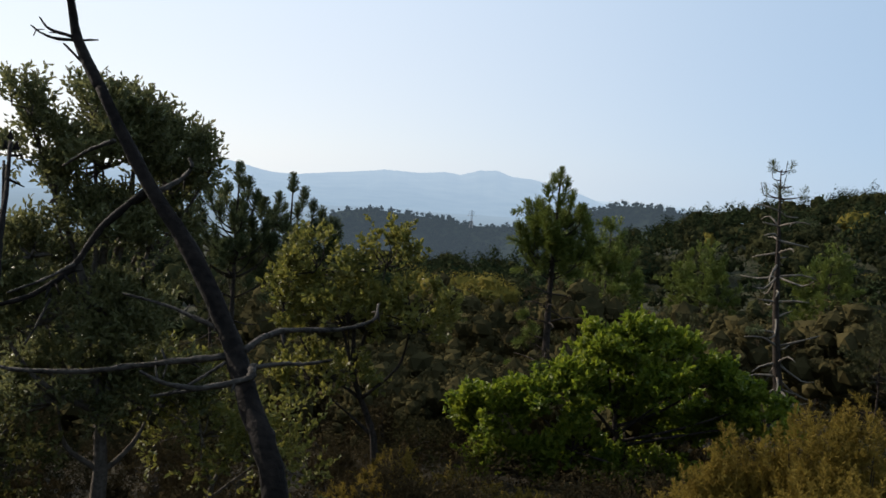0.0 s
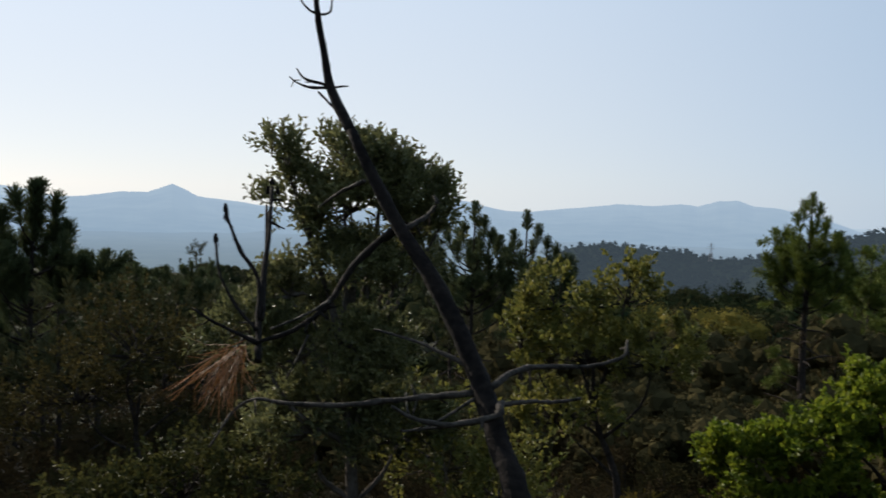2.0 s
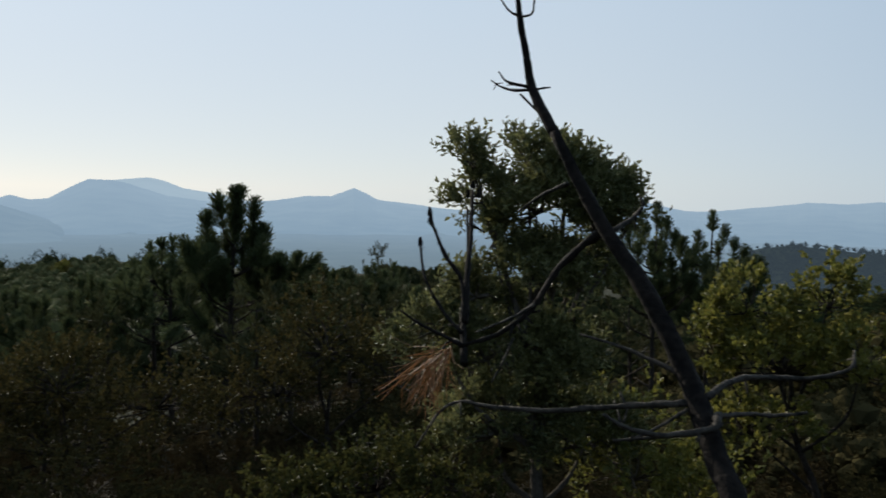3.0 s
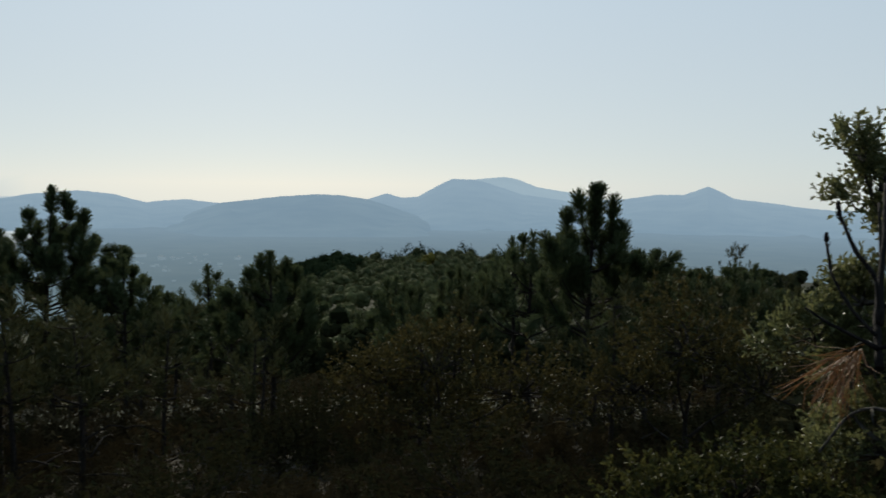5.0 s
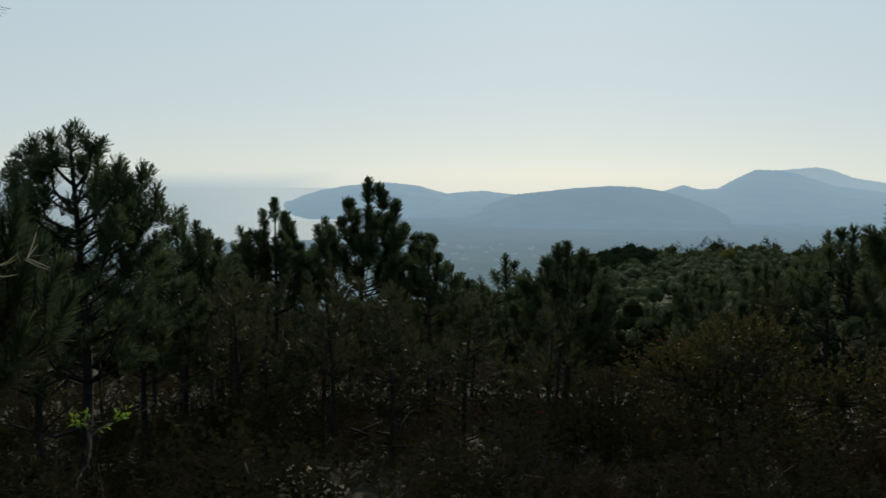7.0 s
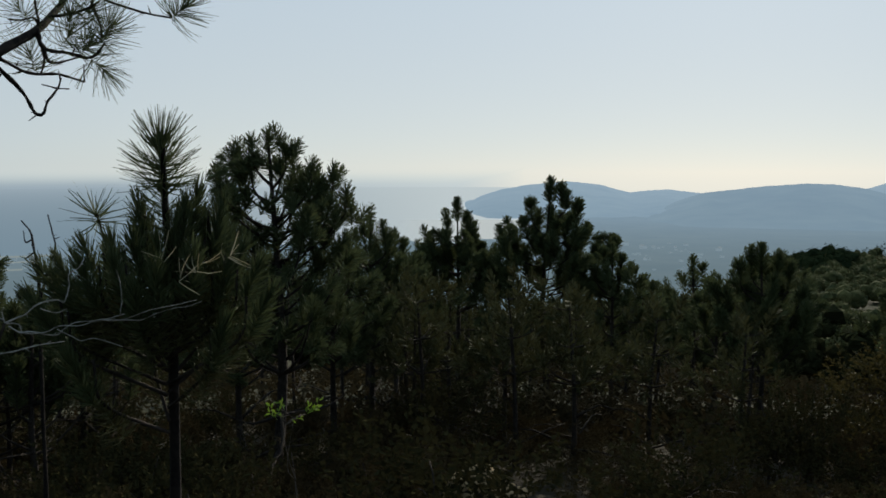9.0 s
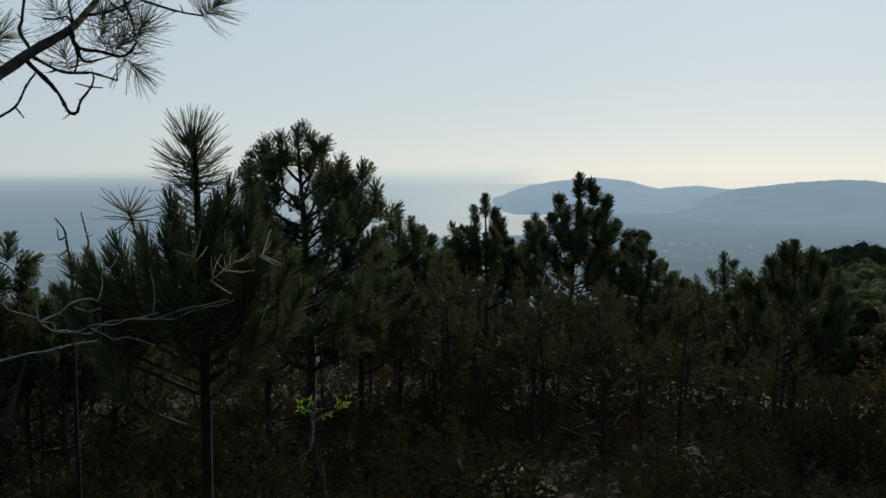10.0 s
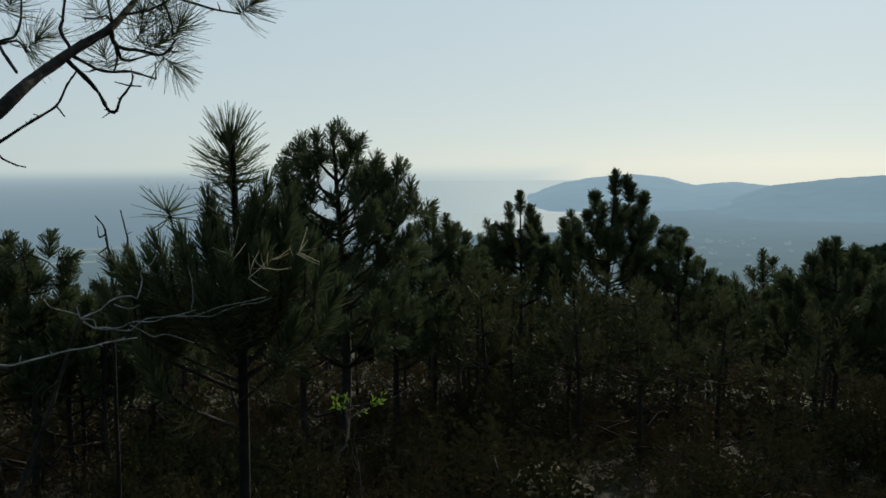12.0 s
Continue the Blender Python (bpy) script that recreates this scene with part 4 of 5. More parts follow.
# the younger stand between them
SKYLINE = [(-34, -6), (-27, -6), (-20, -7), (-10, -6.5), (-5, -8), (0, -8.5), (5, -7), (10, -5), (14, -4.5), (25, -5), (30, -5.4), (35, -5.4), (40, -5.5), (46, -5.6), (51, -8),
           (53, -9.8), (59, -10), (60.3, -7.4), (66, -8.2), (69, -6.8), (72, -6.8), (76, -6.2), (80, -6.2), (85, -5.0), (98, -5.8), (102, -7), (112, -7.2), (120, -6)]
picks = random.Random(5)
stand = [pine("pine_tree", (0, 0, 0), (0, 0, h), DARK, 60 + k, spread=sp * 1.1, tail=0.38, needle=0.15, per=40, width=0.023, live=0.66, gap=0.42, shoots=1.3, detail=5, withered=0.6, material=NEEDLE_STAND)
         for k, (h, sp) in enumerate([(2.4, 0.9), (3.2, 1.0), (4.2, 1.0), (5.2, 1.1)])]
placed = 0
for k in range(900):
    az, d = picks.uniform(-32, 117), 9.5 + 30 * picks.random() ** 1.7
    if placed >= 120:
        break
    foot = spot(az, d)
    top = EYE + d * math.tan(radians(float(soft(az, SKYLINE)) - picks.uniform(0.2, 2.2)))
    h = top - foot.z
    if h < 1.6 or h > 7.5 or (az < 22 and d < 15) or (-24 < az < 2 and d < 20) or (az < 34 and d < 11):
        continue
    src = min(stand, key=lambda s: abs((2.4, 3.2, 4.2, 5.2)[stand.index(s)] - h) + picks.random())
    size = h / (2.4, 3.2, 4.2, 5.2)[stand.index(src)]
    c = copy_thing(src, pose(foot.x, foot.y, foot.z - 0.05, picks.uniform(-3, 3), picks.uniform(-3, 3), picks.uniform(0, 360)))
    c.scale = (size, size, size)
    placed += 1
for n, s in enumerate(stand):
    f = spot(22 + 3 * n, 24 + 2 * n)
    s.matrix_basis = Matrix.Translation(f)


# ---- broad-leaved trees and shrubs ----
def broadleaf(name, base, blobs, label, category, seed, sprig_count=900, per=9, leaf=0.05, width=0.022, material=None, bark=None, girth=0.05, clusters=40, length=0.14, group="",
              loose=0.11, stems=None):
    """A leafy crown on forking stems. blobs: rounded masses of foliage, centre and half sizes from the base."""
    global rng
    rng = np.random.default_rng(seed)
    ob = thing(name, base, label, category, group)
    wood_, foliage = Soup(), Soup()
    volume = np.array([b[3] * b[4] * b[5] for b in blobs]) ** 0.67
    volume = volume / volume.sum()
    high = max(b[2] for b in blobs)
    sway = sum(np.array(b[:3]) * v for b, v in zip(blobs, volume)) * [0.8, 0.8, 0]
    trunk_ = Soup()
    line = tube(trunk_, [(0, 0, -0.1), sway * 0.2 + [0.03, 0.02, high * 0.25], sway * 0.7 + [-0.03, 0.02, high * 0.5], sway + [0.02, 0, high * 0.75]], girth, girth * 0.35, 7, 5, 0.1)
    part("trunk", trunk_, bark or BARK_OAK, ob, smooth=True)
    for b, share in zip(blobs, volume):
        c, s = np.array(b[:3]), np.array(b[3:])
        root = np.array([np.interp(max(0.15, min(0.55 * c[2], high * 0.7)), line[:, 2], line[:, k]) for k in range(3)])
        mid = root * 0.45 + c * 0.55 - [0, 0, 0.06 * np.hypot(*(c - root)[:2])] + rng.normal(0, 0.05, 3)
        limb_ = Soup()
        tube(limb_, [root, mid, c], girth * 0.42, girth * 0.14, 6, 4, 0.1)
        part("limb", limb_, bark or BARK_OAK, ob, smooth=True)
        m = max(4, int(clusters * share))
        d = unit(rng.standard_normal((m, 3)))
        d[:, 2] = np.where(d[:, 2] < -0.3, -d[:, 2], d[:, 2])
        heart = c + d * s * rng.uniform(0.55, 0.95, (m, 1))
        for q in heart:
            tube(wood_, [c, (c + q) / 2 + rng.normal(0, 0.04, 3), q], girth * 0.25, 0.004, 3, 2, 0.1)
        n = int(sprig_count * share)
        k = rng.integers(0, m, n)
        pos = heart[k] + rng.normal(0, loose, (n, 3)) * (s / s.mean())
        axis = unit(pos - c) * 0.6 + [0, 0, 0.65] + rng.normal(0, 0.35, (n, 3))
        sprigs(foliage, pos, axis, length, per, leaf, width)
    part("twig_work", wood_, bark or BARK_OAK, ob, smooth=True, kind="stuff")
    part("crown", foliage, material or HOLM, ob)
    return ob


def base_below(az, d):
    return spot(az, d) - Vector((0, 0, 0.03))


# holm oak behind the dead pine: crown sizes from its foot
f = base_below(21.3, 5.9)
broadleaf("holm_oak", f, [(-0.42, -0.16, 2.83, 0.11, 0.2, 0.12), (-0.34, -0.08, 2.60, 0.18, 0.24, 0.15), (-0.12, 0.10, 2.82, 0.16, 0.22, 0.13), (0.14, 0.20, 2.82, 0.16, 0.22, 0.13), (0.37, 0.33, 2.62, 0.16, 0.22, 0.14),
                          (0.55, 0.40, 2.52, 0.10, 0.2, 0.12), (-0.03, 0.05, 2.50, 0.30, 0.30, 0.22), (0.14, 0.15, 2.64, 0.26, 0.26, 0.16), (0.30, 0.28, 2.38, 0.28, 0.26, 0.22), (-0.28, -0.09, 2.28, 0.14, 0.22, 0.15), (-0.38, -0.12, 1.93, 0.24, 0.25, 0.20),
                          (-0.02, 0.0, 2.08, 0.26, 0.30, 0.22), (0.24, 0.2, 2.02, 0.28, 0.30, 0.26), (-0.62, -0.2, 1.66, 0.23, 0.25, 0.19), (-0.30, -0.1, 1.52, 0.26, 0.28, 0.24), (0.10, 0.1, 1.5, 0.34, 0.35, 0.30),
                          (-0.25, 0.0, 1.0, 0.42, 0.40, 0.34), (0.30, 0.2, 0.95, 0.36, 0.40, 0.34)],
          "dense holm oak with small dark leathery leaves", "oak tree", 71, 4900, 9, 0.046, 0.018, HOLM, girth=0.055, clusters=150, length=0.14, loose=0.046)
f = base_below(3.6, 7.6)
broadleaf("deciduous_oak", f, [(0.0, 0, 2.05, 0.30, 0.4, 0.30), (-0.62, 0.1, 1.95, 0.30, 0.4, 0.30), (-0.3, 0, 1.5, 0.6, 0.5, 0.4), (0.25, -0.1, 1.55, 0.36, 0.4, 0.45),
                               (-0.55, 0, 0.95, 0.5, 0.45, 0.35), (-0.85, 0.2, 1.55, 0.34, 0.4, 0.4)],
          "slender oak with sparse yellowing leaves", "oak tree", 72, 900, 8, 0.055, 0.036, OAK_YELLOW, bark=BARK, girth=0.042, clusters=110, length=0.13, loose=0.05)
f = base_below(-12.3, 8.9)
broadleaf("leafy_oak", f, [(-1.32, -0.25, 0.66, 0.36, 0.40, 0.36), (-1.12, -0.3, 0.25, 0.40, 0.40, 0.30), (-0.92, -0.2, 0.86, 0.26, 0.36, 0.26), (-0.50, -0.2, 1.02, 0.30, 0.38, 0.34), (-0.50, -0.35, 0.50, 0.26, 0.36, 0.36),
                           (-0.18, 0.1, 1.42, 0.28, 0.36, 0.24), (0.18, 0.15, 1.48, 0.28, 0.36, 0.22), (0.50, 0.1, 1.36, 0.24, 0.36, 0.22), (0.40, -0.25, 1.08, 0.30, 0.30, 0.28), (0.86, 0.0, 1.22, 0.22, 0.36, 0.20),
                           (1.12, -0.1, 0.94, 0.26, 0.36, 0.24), (1.42, -0.2, 0.86, 0.24, 0.34, 0.22), (0.10, 0.3, 0.75, 0.55, 0.30, 0.50), (0.80, 0.3, 0.50, 0.50, 0.30, 0.45), (0.15, -0.1, 0.15, 0.60, 0.30, 0.35)],
          "broad leafy oak with bright green leaves", "oak tree", 73, 3200, 9, 0.064, 0.042, OAK_GREEN, bark=BARK, girth=0.05, clusters=170, length=0.13, loose=0.055)
f = base_below(14.8, 6.0)
broadleaf("oak_shrub", f, [(0, 0, 0.75, 0.42, 0.4, 0.5), (0.35, 0.1, 0.55, 0.4, 0.4, 0.4)], "shrubby oak with small pale green leaves", "shrub", 74, 420, 8, 0.045, 0.026, OAK_YELLOW,
          girth=0.03, clusters=30, length=0.13)
f = base_below(31.5, 5.4)
broadleaf("oak_shrub", f, [(0, 0, 0.72, 0.40, 0.4, 0.26), (0.35, 0.15, 0.78, 0.3, 0.35, 0.22), (-0.45, -0.2, 0.55, 0.36, 0.35, 0.24), (0.1, 0, 0.35, 0.5, 0.4, 0.25)], "low oak shrub with dull yellow-green leaves", "shrub", 75, 760, 8,
          0.040, 0.024, SHRUB_OAK, bark=BARK, girth=0.03, clusters=60, length=0.12, loose=0.08)
f = base_below(50.5, 9.0)
broadleaf("scrub_oak", f, [(0, 0, 1.2, 0.7, 0.6, 0.45), (0.9, 0.3, 1.1, 0.7, 0.6, 0.4), (-0.8, 0, 0.9, 0.7, 0.6, 0.4), (0, 0, 0.6, 1.2, 0.7, 0.4)],
          "brownish scrub oak with dull autumn leaves", "oak tree", 76, 1050, 8, 0.048, 0.026, SCRUB_OAK, bark=BARK, girth=0.04, clusters=120, length=0.15)
f = base_below(34.5, 8.6)
broadleaf("scrub_oak", f, [(0, 0, 1.5, 0.6, 0.6, 0.6), (0.6, 0.3, 1.2, 0.6, 0.5, 0.5), (-0.6, 0, 1.0, 0.6, 0.6, 0.5)],
          "brownish scrub oak with dull autumn leaves", "oak tree", 77, 760, 8, 0.048, 0.026, SCRUB_OAK, bark=BARK, girth=0.04, clusters=90, length=0.15)


def heath(name, base, shoots, radius, high, label, seed, material, per=56, lean=0.35, width=0.008):
    """A bush of upright feathery sprays."""
    global rng
    rng = np.random.default_rng(seed)
    ob = thing(name, base, label, "heath bush", "heath bushes")
    stems, sprays = Soup(), Soup()
    plumes = max(4, shoots // 40)                          # the sprays crowd along upright plumes
    a, r = rng.uniform(0, 2 * np.pi, plumes), radius * np.sqrt(rng.random(plumes))
    rise = high * (1 - 0.45 * (r / radius) ** 2) * rng.uniform(0.65, 1.08, plumes)
    pick = rng.integers(0, plumes, shoots)
    a, r = a[pick], r[pick]
    down = rng.random(shoots) ** 0.8
    out = np.stack([np.cos(a) * r, np.sin(a) * r, np.zeros(shoots)], -1) + rng.normal(0, 1, (shoots, 3)) * [[0.085, 0.085, 0]] * (0.45 + down[:, None])
    top = out * 1.0
    top[:, 2] = rise[pick] * (1 - 0.55 * down)
    axis = out / radius * lean + [0, 0, 1] + rng.normal(0, 0.38, (shoots, 3))
    tail = rng.uniform(0.10, 0.24, shoots)
    for k in range(0, shoots, 10):
        tube(stems, [out[k] * 0.25, out[k] * 0.7 + [0, 0, top[k][2] * 0.5], top[k] - [0, 0, 0.1]], 0.010, 0.003, 4, 2, 0.1)
    needles(sprays, top - axis * tail[:, None] * 0.8, axis, tail, 0.042, per, width, (66, 30))
    part("stem_work", stems, BARK, ob, kind="stuff")
    part("sprays", sprays, material, ob)
    return ob


for k, (az, d, rad, hi) in enumerate([(-18.3, 5.7, 0.26, 1.12), (-17.3, 5.2, 0.3, 0.72), (-20.4, 5.6, 0.30, 1.28), (-22.3, 5.7, 0.30, 1.20), (-24.6, 5.6, 0.34, 1.50), (-27.0, 5.5, 0.40, 1.38), (-20.2, 4.9, 0.36, 0.82),
                                      (-23.4, 4.9, 0.40, 0.95), (-26.3, 4.8, 0.42, 1.08), (-29.0, 4.8, 0.5, 1.1), (-22.0, 4.4, 0.40, 0.60), (-25.6, 4.4, 0.45, 0.72)]):
    heath("heath_bush", spot(az, d), int(1050 * rad / 0.5), rad, hi, "tree heath with feathery yellow-brown sprays", 80 + k, HEATH, per=46, lean=0.5)
for k, (az, d, rad, hi) in enumerate([(1.5, 7.0, 0.35, 0.55), (-2.5, 6.8, 0.5, 0.4), (-6.5, 6.6, 0.5, 0.35), (4.0, 6.2, 0.3, 0.4)]):
    heath("heath_bush", spot(az, d), 200, rad, hi, "low heath with dry brownish-yellow sprays", 90 + k, HEATH)

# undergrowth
low = [heath("heath_bush", (0, 0, 0), 170, 0.5, 0.75, "low brown heath, darkened in colour for the shade of the pines", 100 + k, HEATH_DARK, 34, width=0.010) for k in range(4)]
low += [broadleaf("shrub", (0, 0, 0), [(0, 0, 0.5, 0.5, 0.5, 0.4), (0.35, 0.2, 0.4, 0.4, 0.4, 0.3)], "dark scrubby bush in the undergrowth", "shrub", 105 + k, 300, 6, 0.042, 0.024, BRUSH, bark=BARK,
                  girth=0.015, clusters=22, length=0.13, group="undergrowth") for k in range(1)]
picks = random.Random(9)
for k in range(330):
    az, d = picks.uniform(-36, 120), 4.6 + 11 * picks.random() ** 0.8
    src = picks.choice(low)
    foot = spot(az, d)
    cap = EYE + d * math.tan(radians(-16.5 if d < 9 else -14)) - foot.z
    size = min(picks.uniform(0.8, 1.7), cap / 0.85)
    if size < 0.25 or (-24 < az < -4 and d < 6.2) or (71.5 < az < 82.5 and d < 8.3):
        continue
    c = copy_thing(src, pose(foot.x, foot.y, foot.z - 0.03, 0, 0, picks.uniform(0, 360)))
    c.scale = (max(0.8, size) * picks.uniform(0.9, 1.3), max(0.8, size) * picks.uniform(0.9, 1.3), size)
for az, d, high in [(86, 3.9, 0.75), (90, 3.3, 0.62), (95, 3.6, 0.85), (99, 3.0, 0.70), (103, 3.4, 0.95), (107, 2.7, 0.72), (112, 3.2, 1.0), (93, 4.3, 0.95), (101, 4.2, 1.1), (116, 2.8, 0.9)]:
    foot = spot(az, d)                                   # close by, round the foot of the spiky pine
    c = copy_thing(low[int(az) % 3], pose(foot.x, foot.y, foot.z - 0.03, 0, 0, az * 37))
    c.scale = (1.1, 1.1, high / 0.75)
for n, s in enumerate(low):
    s.matrix_basis = Matrix.Translation(spot(44 + 9 * n, 9.5 + n))


# ---- the dead leaning pine, close by ----
def lift(pts, foot=(0, 0, 0)):
    """Places given from the first eye, moved to a thing's foot."""
    return [np.array(p, float) + [0, 0, EYE] - np.array(foot) for p in pts]


rng = np.random.default_rng(3)
FOOT = Vector((-0.05, 1.42, float(land(-0.05, 1.42)) - 0.05))
dead = thing("dead_pine", FOOT, "leaning dead pine with bare broken branches", "dead tree")
s = Soup()
line = lift([(-0.13, 1.52, -1.30), (-0.30, 1.71, -0.68), (-0.38, 1.81, -0.53), (-0.45, 1.90, -0.41), (-0.56, 1.97, -0.24), (-0.70, 2.02, -0.06), (-0.82, 2.06, 0.13)], FOOT)
tube(s, [(0, 0, -0.05)] + line, 0.027, 0.0125, 9, 6, 0.07, 2.0)
dead_trunk = part("trunk", s, BARK_DEAD, dead, smooth=True)
s = Soup()
tube(s, lift([(-0.815, 2.06, 0.12), (-0.90, 2.12, 0.24), (-0.92, 2.12, 0.33), (-0.935, 2.11, 0.42), (-0.945, 2.11, 0.52)], FOOT), 0.0135, 0.005, 8, 5, 0.09)
part("leader", s, BARK_DEAD, dead, smooth=True)


def limb(pts, r0, r1, material=TWIG_GREY, name="branch", owner=None, foot=None):
    s = Soup()
    q = tube(s, lift(pts, FOOT if foot is None else foot), r0 * 0.85, r1 * 0.85, 6, 5, 0.16)
    for _ in range(len(q) // 7):                         # knots and snapped stubs
        a = q[rng.integers(2, len(q) - 1)]
        d = unit(rng.standard_normal(3))
        tube(s, [a, a + d * r0 * rng.uniform(2, 5)], r0 * 0.4, r0 * 0.15, 4, 1, 0.1)
    return part(name, s, material, owner or dead, smooth=True)


limb([(-0.42, 1.89, -0.43), (-0.39, 1.97, -0.41), (-0.35, 2.04, -0.405), (-0.24, 2.12, -0.41), (-0.165, 2.19, -0.395), (-0.155, 2.24, -0.36)], 0.010, 0.004)
limb([(-0.40, 1.87, -0.46), (-0.33, 1.89, -0.45), (-0.29, 1.91, -0.453), (-0.23, 1.94, -0.445)], 0.007, 0.004)
limb([(-0.45, 1.88, -0.44), (-0.54, 1.88, -0.455), (-0.65, 1.88, -0.475), (-0.75, 1.86, -0.49), (-0.90, 1.87, -0.50), (-0.97, 1.88, -0.50), (-1.02, 1.87, -0.53), (-1.06, 1.83, -0.61)], 0.010, 0.003)
limb([(-0.39, 1.85, -0.45), (-0.385, 1.81, -0.465), (-0.42, 1.78, -0.473), (-0.48, 1.75, -0.48), (-0.54, 1.72, -0.465), (-0.58, 1.70, -0.44)], 0.011, 0.004)
limb([(-0.45, 1.86, -0.45), (-0.50, 1.79, -0.48), (-0.54, 1.75, -0.50)], 0.005, 0.003)
limb([(-0.565, 1.80, -0.478), (-0.56, 1.81, -0.45)], 0.003, 0.002)
limb([(-0.43, 1.80, -0.485), (-0.50, 1.76, -0.49), (-0.57, 1.74, -0.50)], 0.005, 0.003)
limb([(-0.47, 1.91, -0.39), (-0.54, 1.93, -0.37), (-0.61, 1.95, -0.35), (-0.71, 1.95, -0.33)], 0.008, 0.003)
limb([(-0.69, 2.03, -0.10), (-0.75, 2.03, -0.15), (-0.79, 2.00, -0.20), (-0.82, 1.96, -0.27), (-0.85, 1.92, -0.31), (-0.89, 1.88, -0.34), (-0.95, 1.83, -0.36)], 0.0115, 0.006, BARK_DEAD)
limb([(-0.82, 1.95, -0.27), (-0.86, 1.91, -0.30), (-0.92, 1.85, -0.33)], 0.005, 0.003)
limb([(-0.67, 2.05, -0.10), (-0.64, 2.12, -0.07), (-0.62, 2.13, -0.04), (-0.63, 2.14, -0.02)], 0.008, 0.004)
limb([(-0.79, 2.08, 0.01), (-0.87, 2.12, -0.02), (-0.94, 2.15, -0.06)], 0.007, 0.003)
limb([(-0.85, 1.90, -0.345), (-0.86, 1.87, -0.39), (-0.88, 1.85, -0.44)], 0.004, 0.002)
# snapped shoots that stand up from the broken limb
limb([(-0.94, 1.83, -0.40), (-0.99, 1.93, -0.31), (-1.03, 2.04, -0.20), (-1.07, 2.14, -0.10), (-1.11, 2.23, -0.01)], 0.011, 0.006, BARK_DEAD, "dead_shoot")
limb([(-0.97, 1.91, -0.32), (-1.05, 2.08, -0.20), (-1.12, 2.22, -0.06)], 0.006, 0.004, BARK_DEAD, "dead_shoot")
limb([(-0.98, 1.91, -0.32), (-1.01, 1.96, -0.23), (-1.06, 1.97, -0.17), (-1.09, 1.98, -0.12), (-1.12, 2.00, -0.08)], 0.007, 0.005, BARK_DEAD, "dead_shoot")
limb([(-0.97, 1.88, -0.34), (-1.04, 1.91, -0.29), (-1.10, 1.94, -0.22), (-1.14, 1.99, -0.15)], 0.005, 0.004, BARK_DEAD, "dead_shoot")
limb([(-0.94, 1.83, -0.36), (-1.04, 1.82, -0.32), (-1.10, 1.82, -0.29)], 0.006, 0.003, BARK_DEAD, "dead_shoot")
# small cones and buds on the shoot tips
for at in [(-1.11, 2.23, -0.005), (-1.095, 2.23, -0.03), (-1.125, 2.235, -0.03), (-1.12, 2.00, -0.075), (-1.115, 1.995, -0.09), (-1.14, 1.99, -0.15)]:
    s = Soup()
    tube(s, lift([at, np.array(at) + [0, 0, 0.022]], FOOT), 0.007, 0.003, 6, 3, 0.2)
    part("bud", s, BARK_DEAD, dead)
# twigs at the top fork
limb([(-0.935, 2.12, 0.42), (-0.96, 2.10, 0.435), (-0.98, 2.09, 0.465)], 0.004, 0.002, BARK_DEAD, "twig")
limb([(-0.935, 2.12, 0.42), (-0.91, 2.13, 0.43), (-0.90, 2.12, 0.47)], 0.004, 0.002, BARK_DEAD, "twig")
limb([(-0.90, 2.12, 0.24), (-0.95, 2.11, 0.24), (-0.98, 2.10, 0.25), (-1.00, 2.09, 0.265)], 0.005, 0.002, BARK_DEAD, "twig")
limb([(-0.90, 2.12, 0.245), (-0.96, 2.10, 0.26), (-0.98, 2.09, 0.285)], 0.006, 0.002, BARK_DEAD, "twig")
limb([(-0.90, 2.12, 0.24), (-0.86, 2.14, 0.247)], 0.005, 0.002, BARK_DEAD, "twig")
limb([(-0.86, 2.09, 0.17), (-0.90, 2.12, 0.20), (-0.93, 2.11, 0.23)], 0.005, 0.003, BARK_DEAD, "twig")
# hanging bunch of dead brown needles
hanger = limb([(-0.95, 1.83, -0.36), (-0.98, 1.87, -0.355), (-1.017, 1.90, -0.37), (-1.03, 1.88, -0.40)], 0.005, 0.003)
s = Soup()
n = 15
start = np.array([-1.00, 1.90, -0.365]) + rng.normal(0, 0.010, (n, 3)) + np.outer(rng.random(n), [-0.035, -0.05, -0.03])
aim = np.array([-0.22, -0.45, -1.1]) + rng.normal(0, 0.27, (n, 3))
for a, d in zip(lift(start, FOOT), aim):
    curved_needles(s, a, d, 0.05, 0.125, 7, 0.0019, (46, 8), -0.25)
part("dead_needles", s, NEEDLE_DEAD, hanger, "hanging bunch of dry brown needles")


# ---- the leaning pine whose stem crosses the sky ----
FOOT2 = Vector((-2.1, -1.65, float(land(-2.1, -1.65)) - 0.05))
bough = thing("leaning_pine", FOOT2, "pine with a leaning stem and thin needle tufts", "pine tree")
s = Soup()
tube(s, [(0, 0, 0)] + lift([(-2.14, -1.5, -0.9), (-2.33, -1.2, -0.25), (-2.6, -0.95, 0.10), (-2.71, -0.91, 0.18), (-2.83, -0.84, 0.27), (-2.94, -0.78, 0.34), (-3.04, -0.75, 0.41),
                            (-3.14, -0.73, 0.49), (-3.3, -0.65, 0.75)], FOOT2), 0.024, 0.007, 9, 5, 0.05, 0.8)
part("trunk", s, BARK, bough, smooth=True)


def twig(pts, r0=0.006, r1=0.003):
    return limb(pts, r0, r1, BARK, "branch", bough, FOOT2)


twig([(-2.83, -0.85, 0.28), (-2.89, -0.89, 0.33), (-2.91, -0.89, 0.36), (-2.90, -0.88, 0.40), (-2.90, -0.87, 0.46)], 0.006, 0.004)
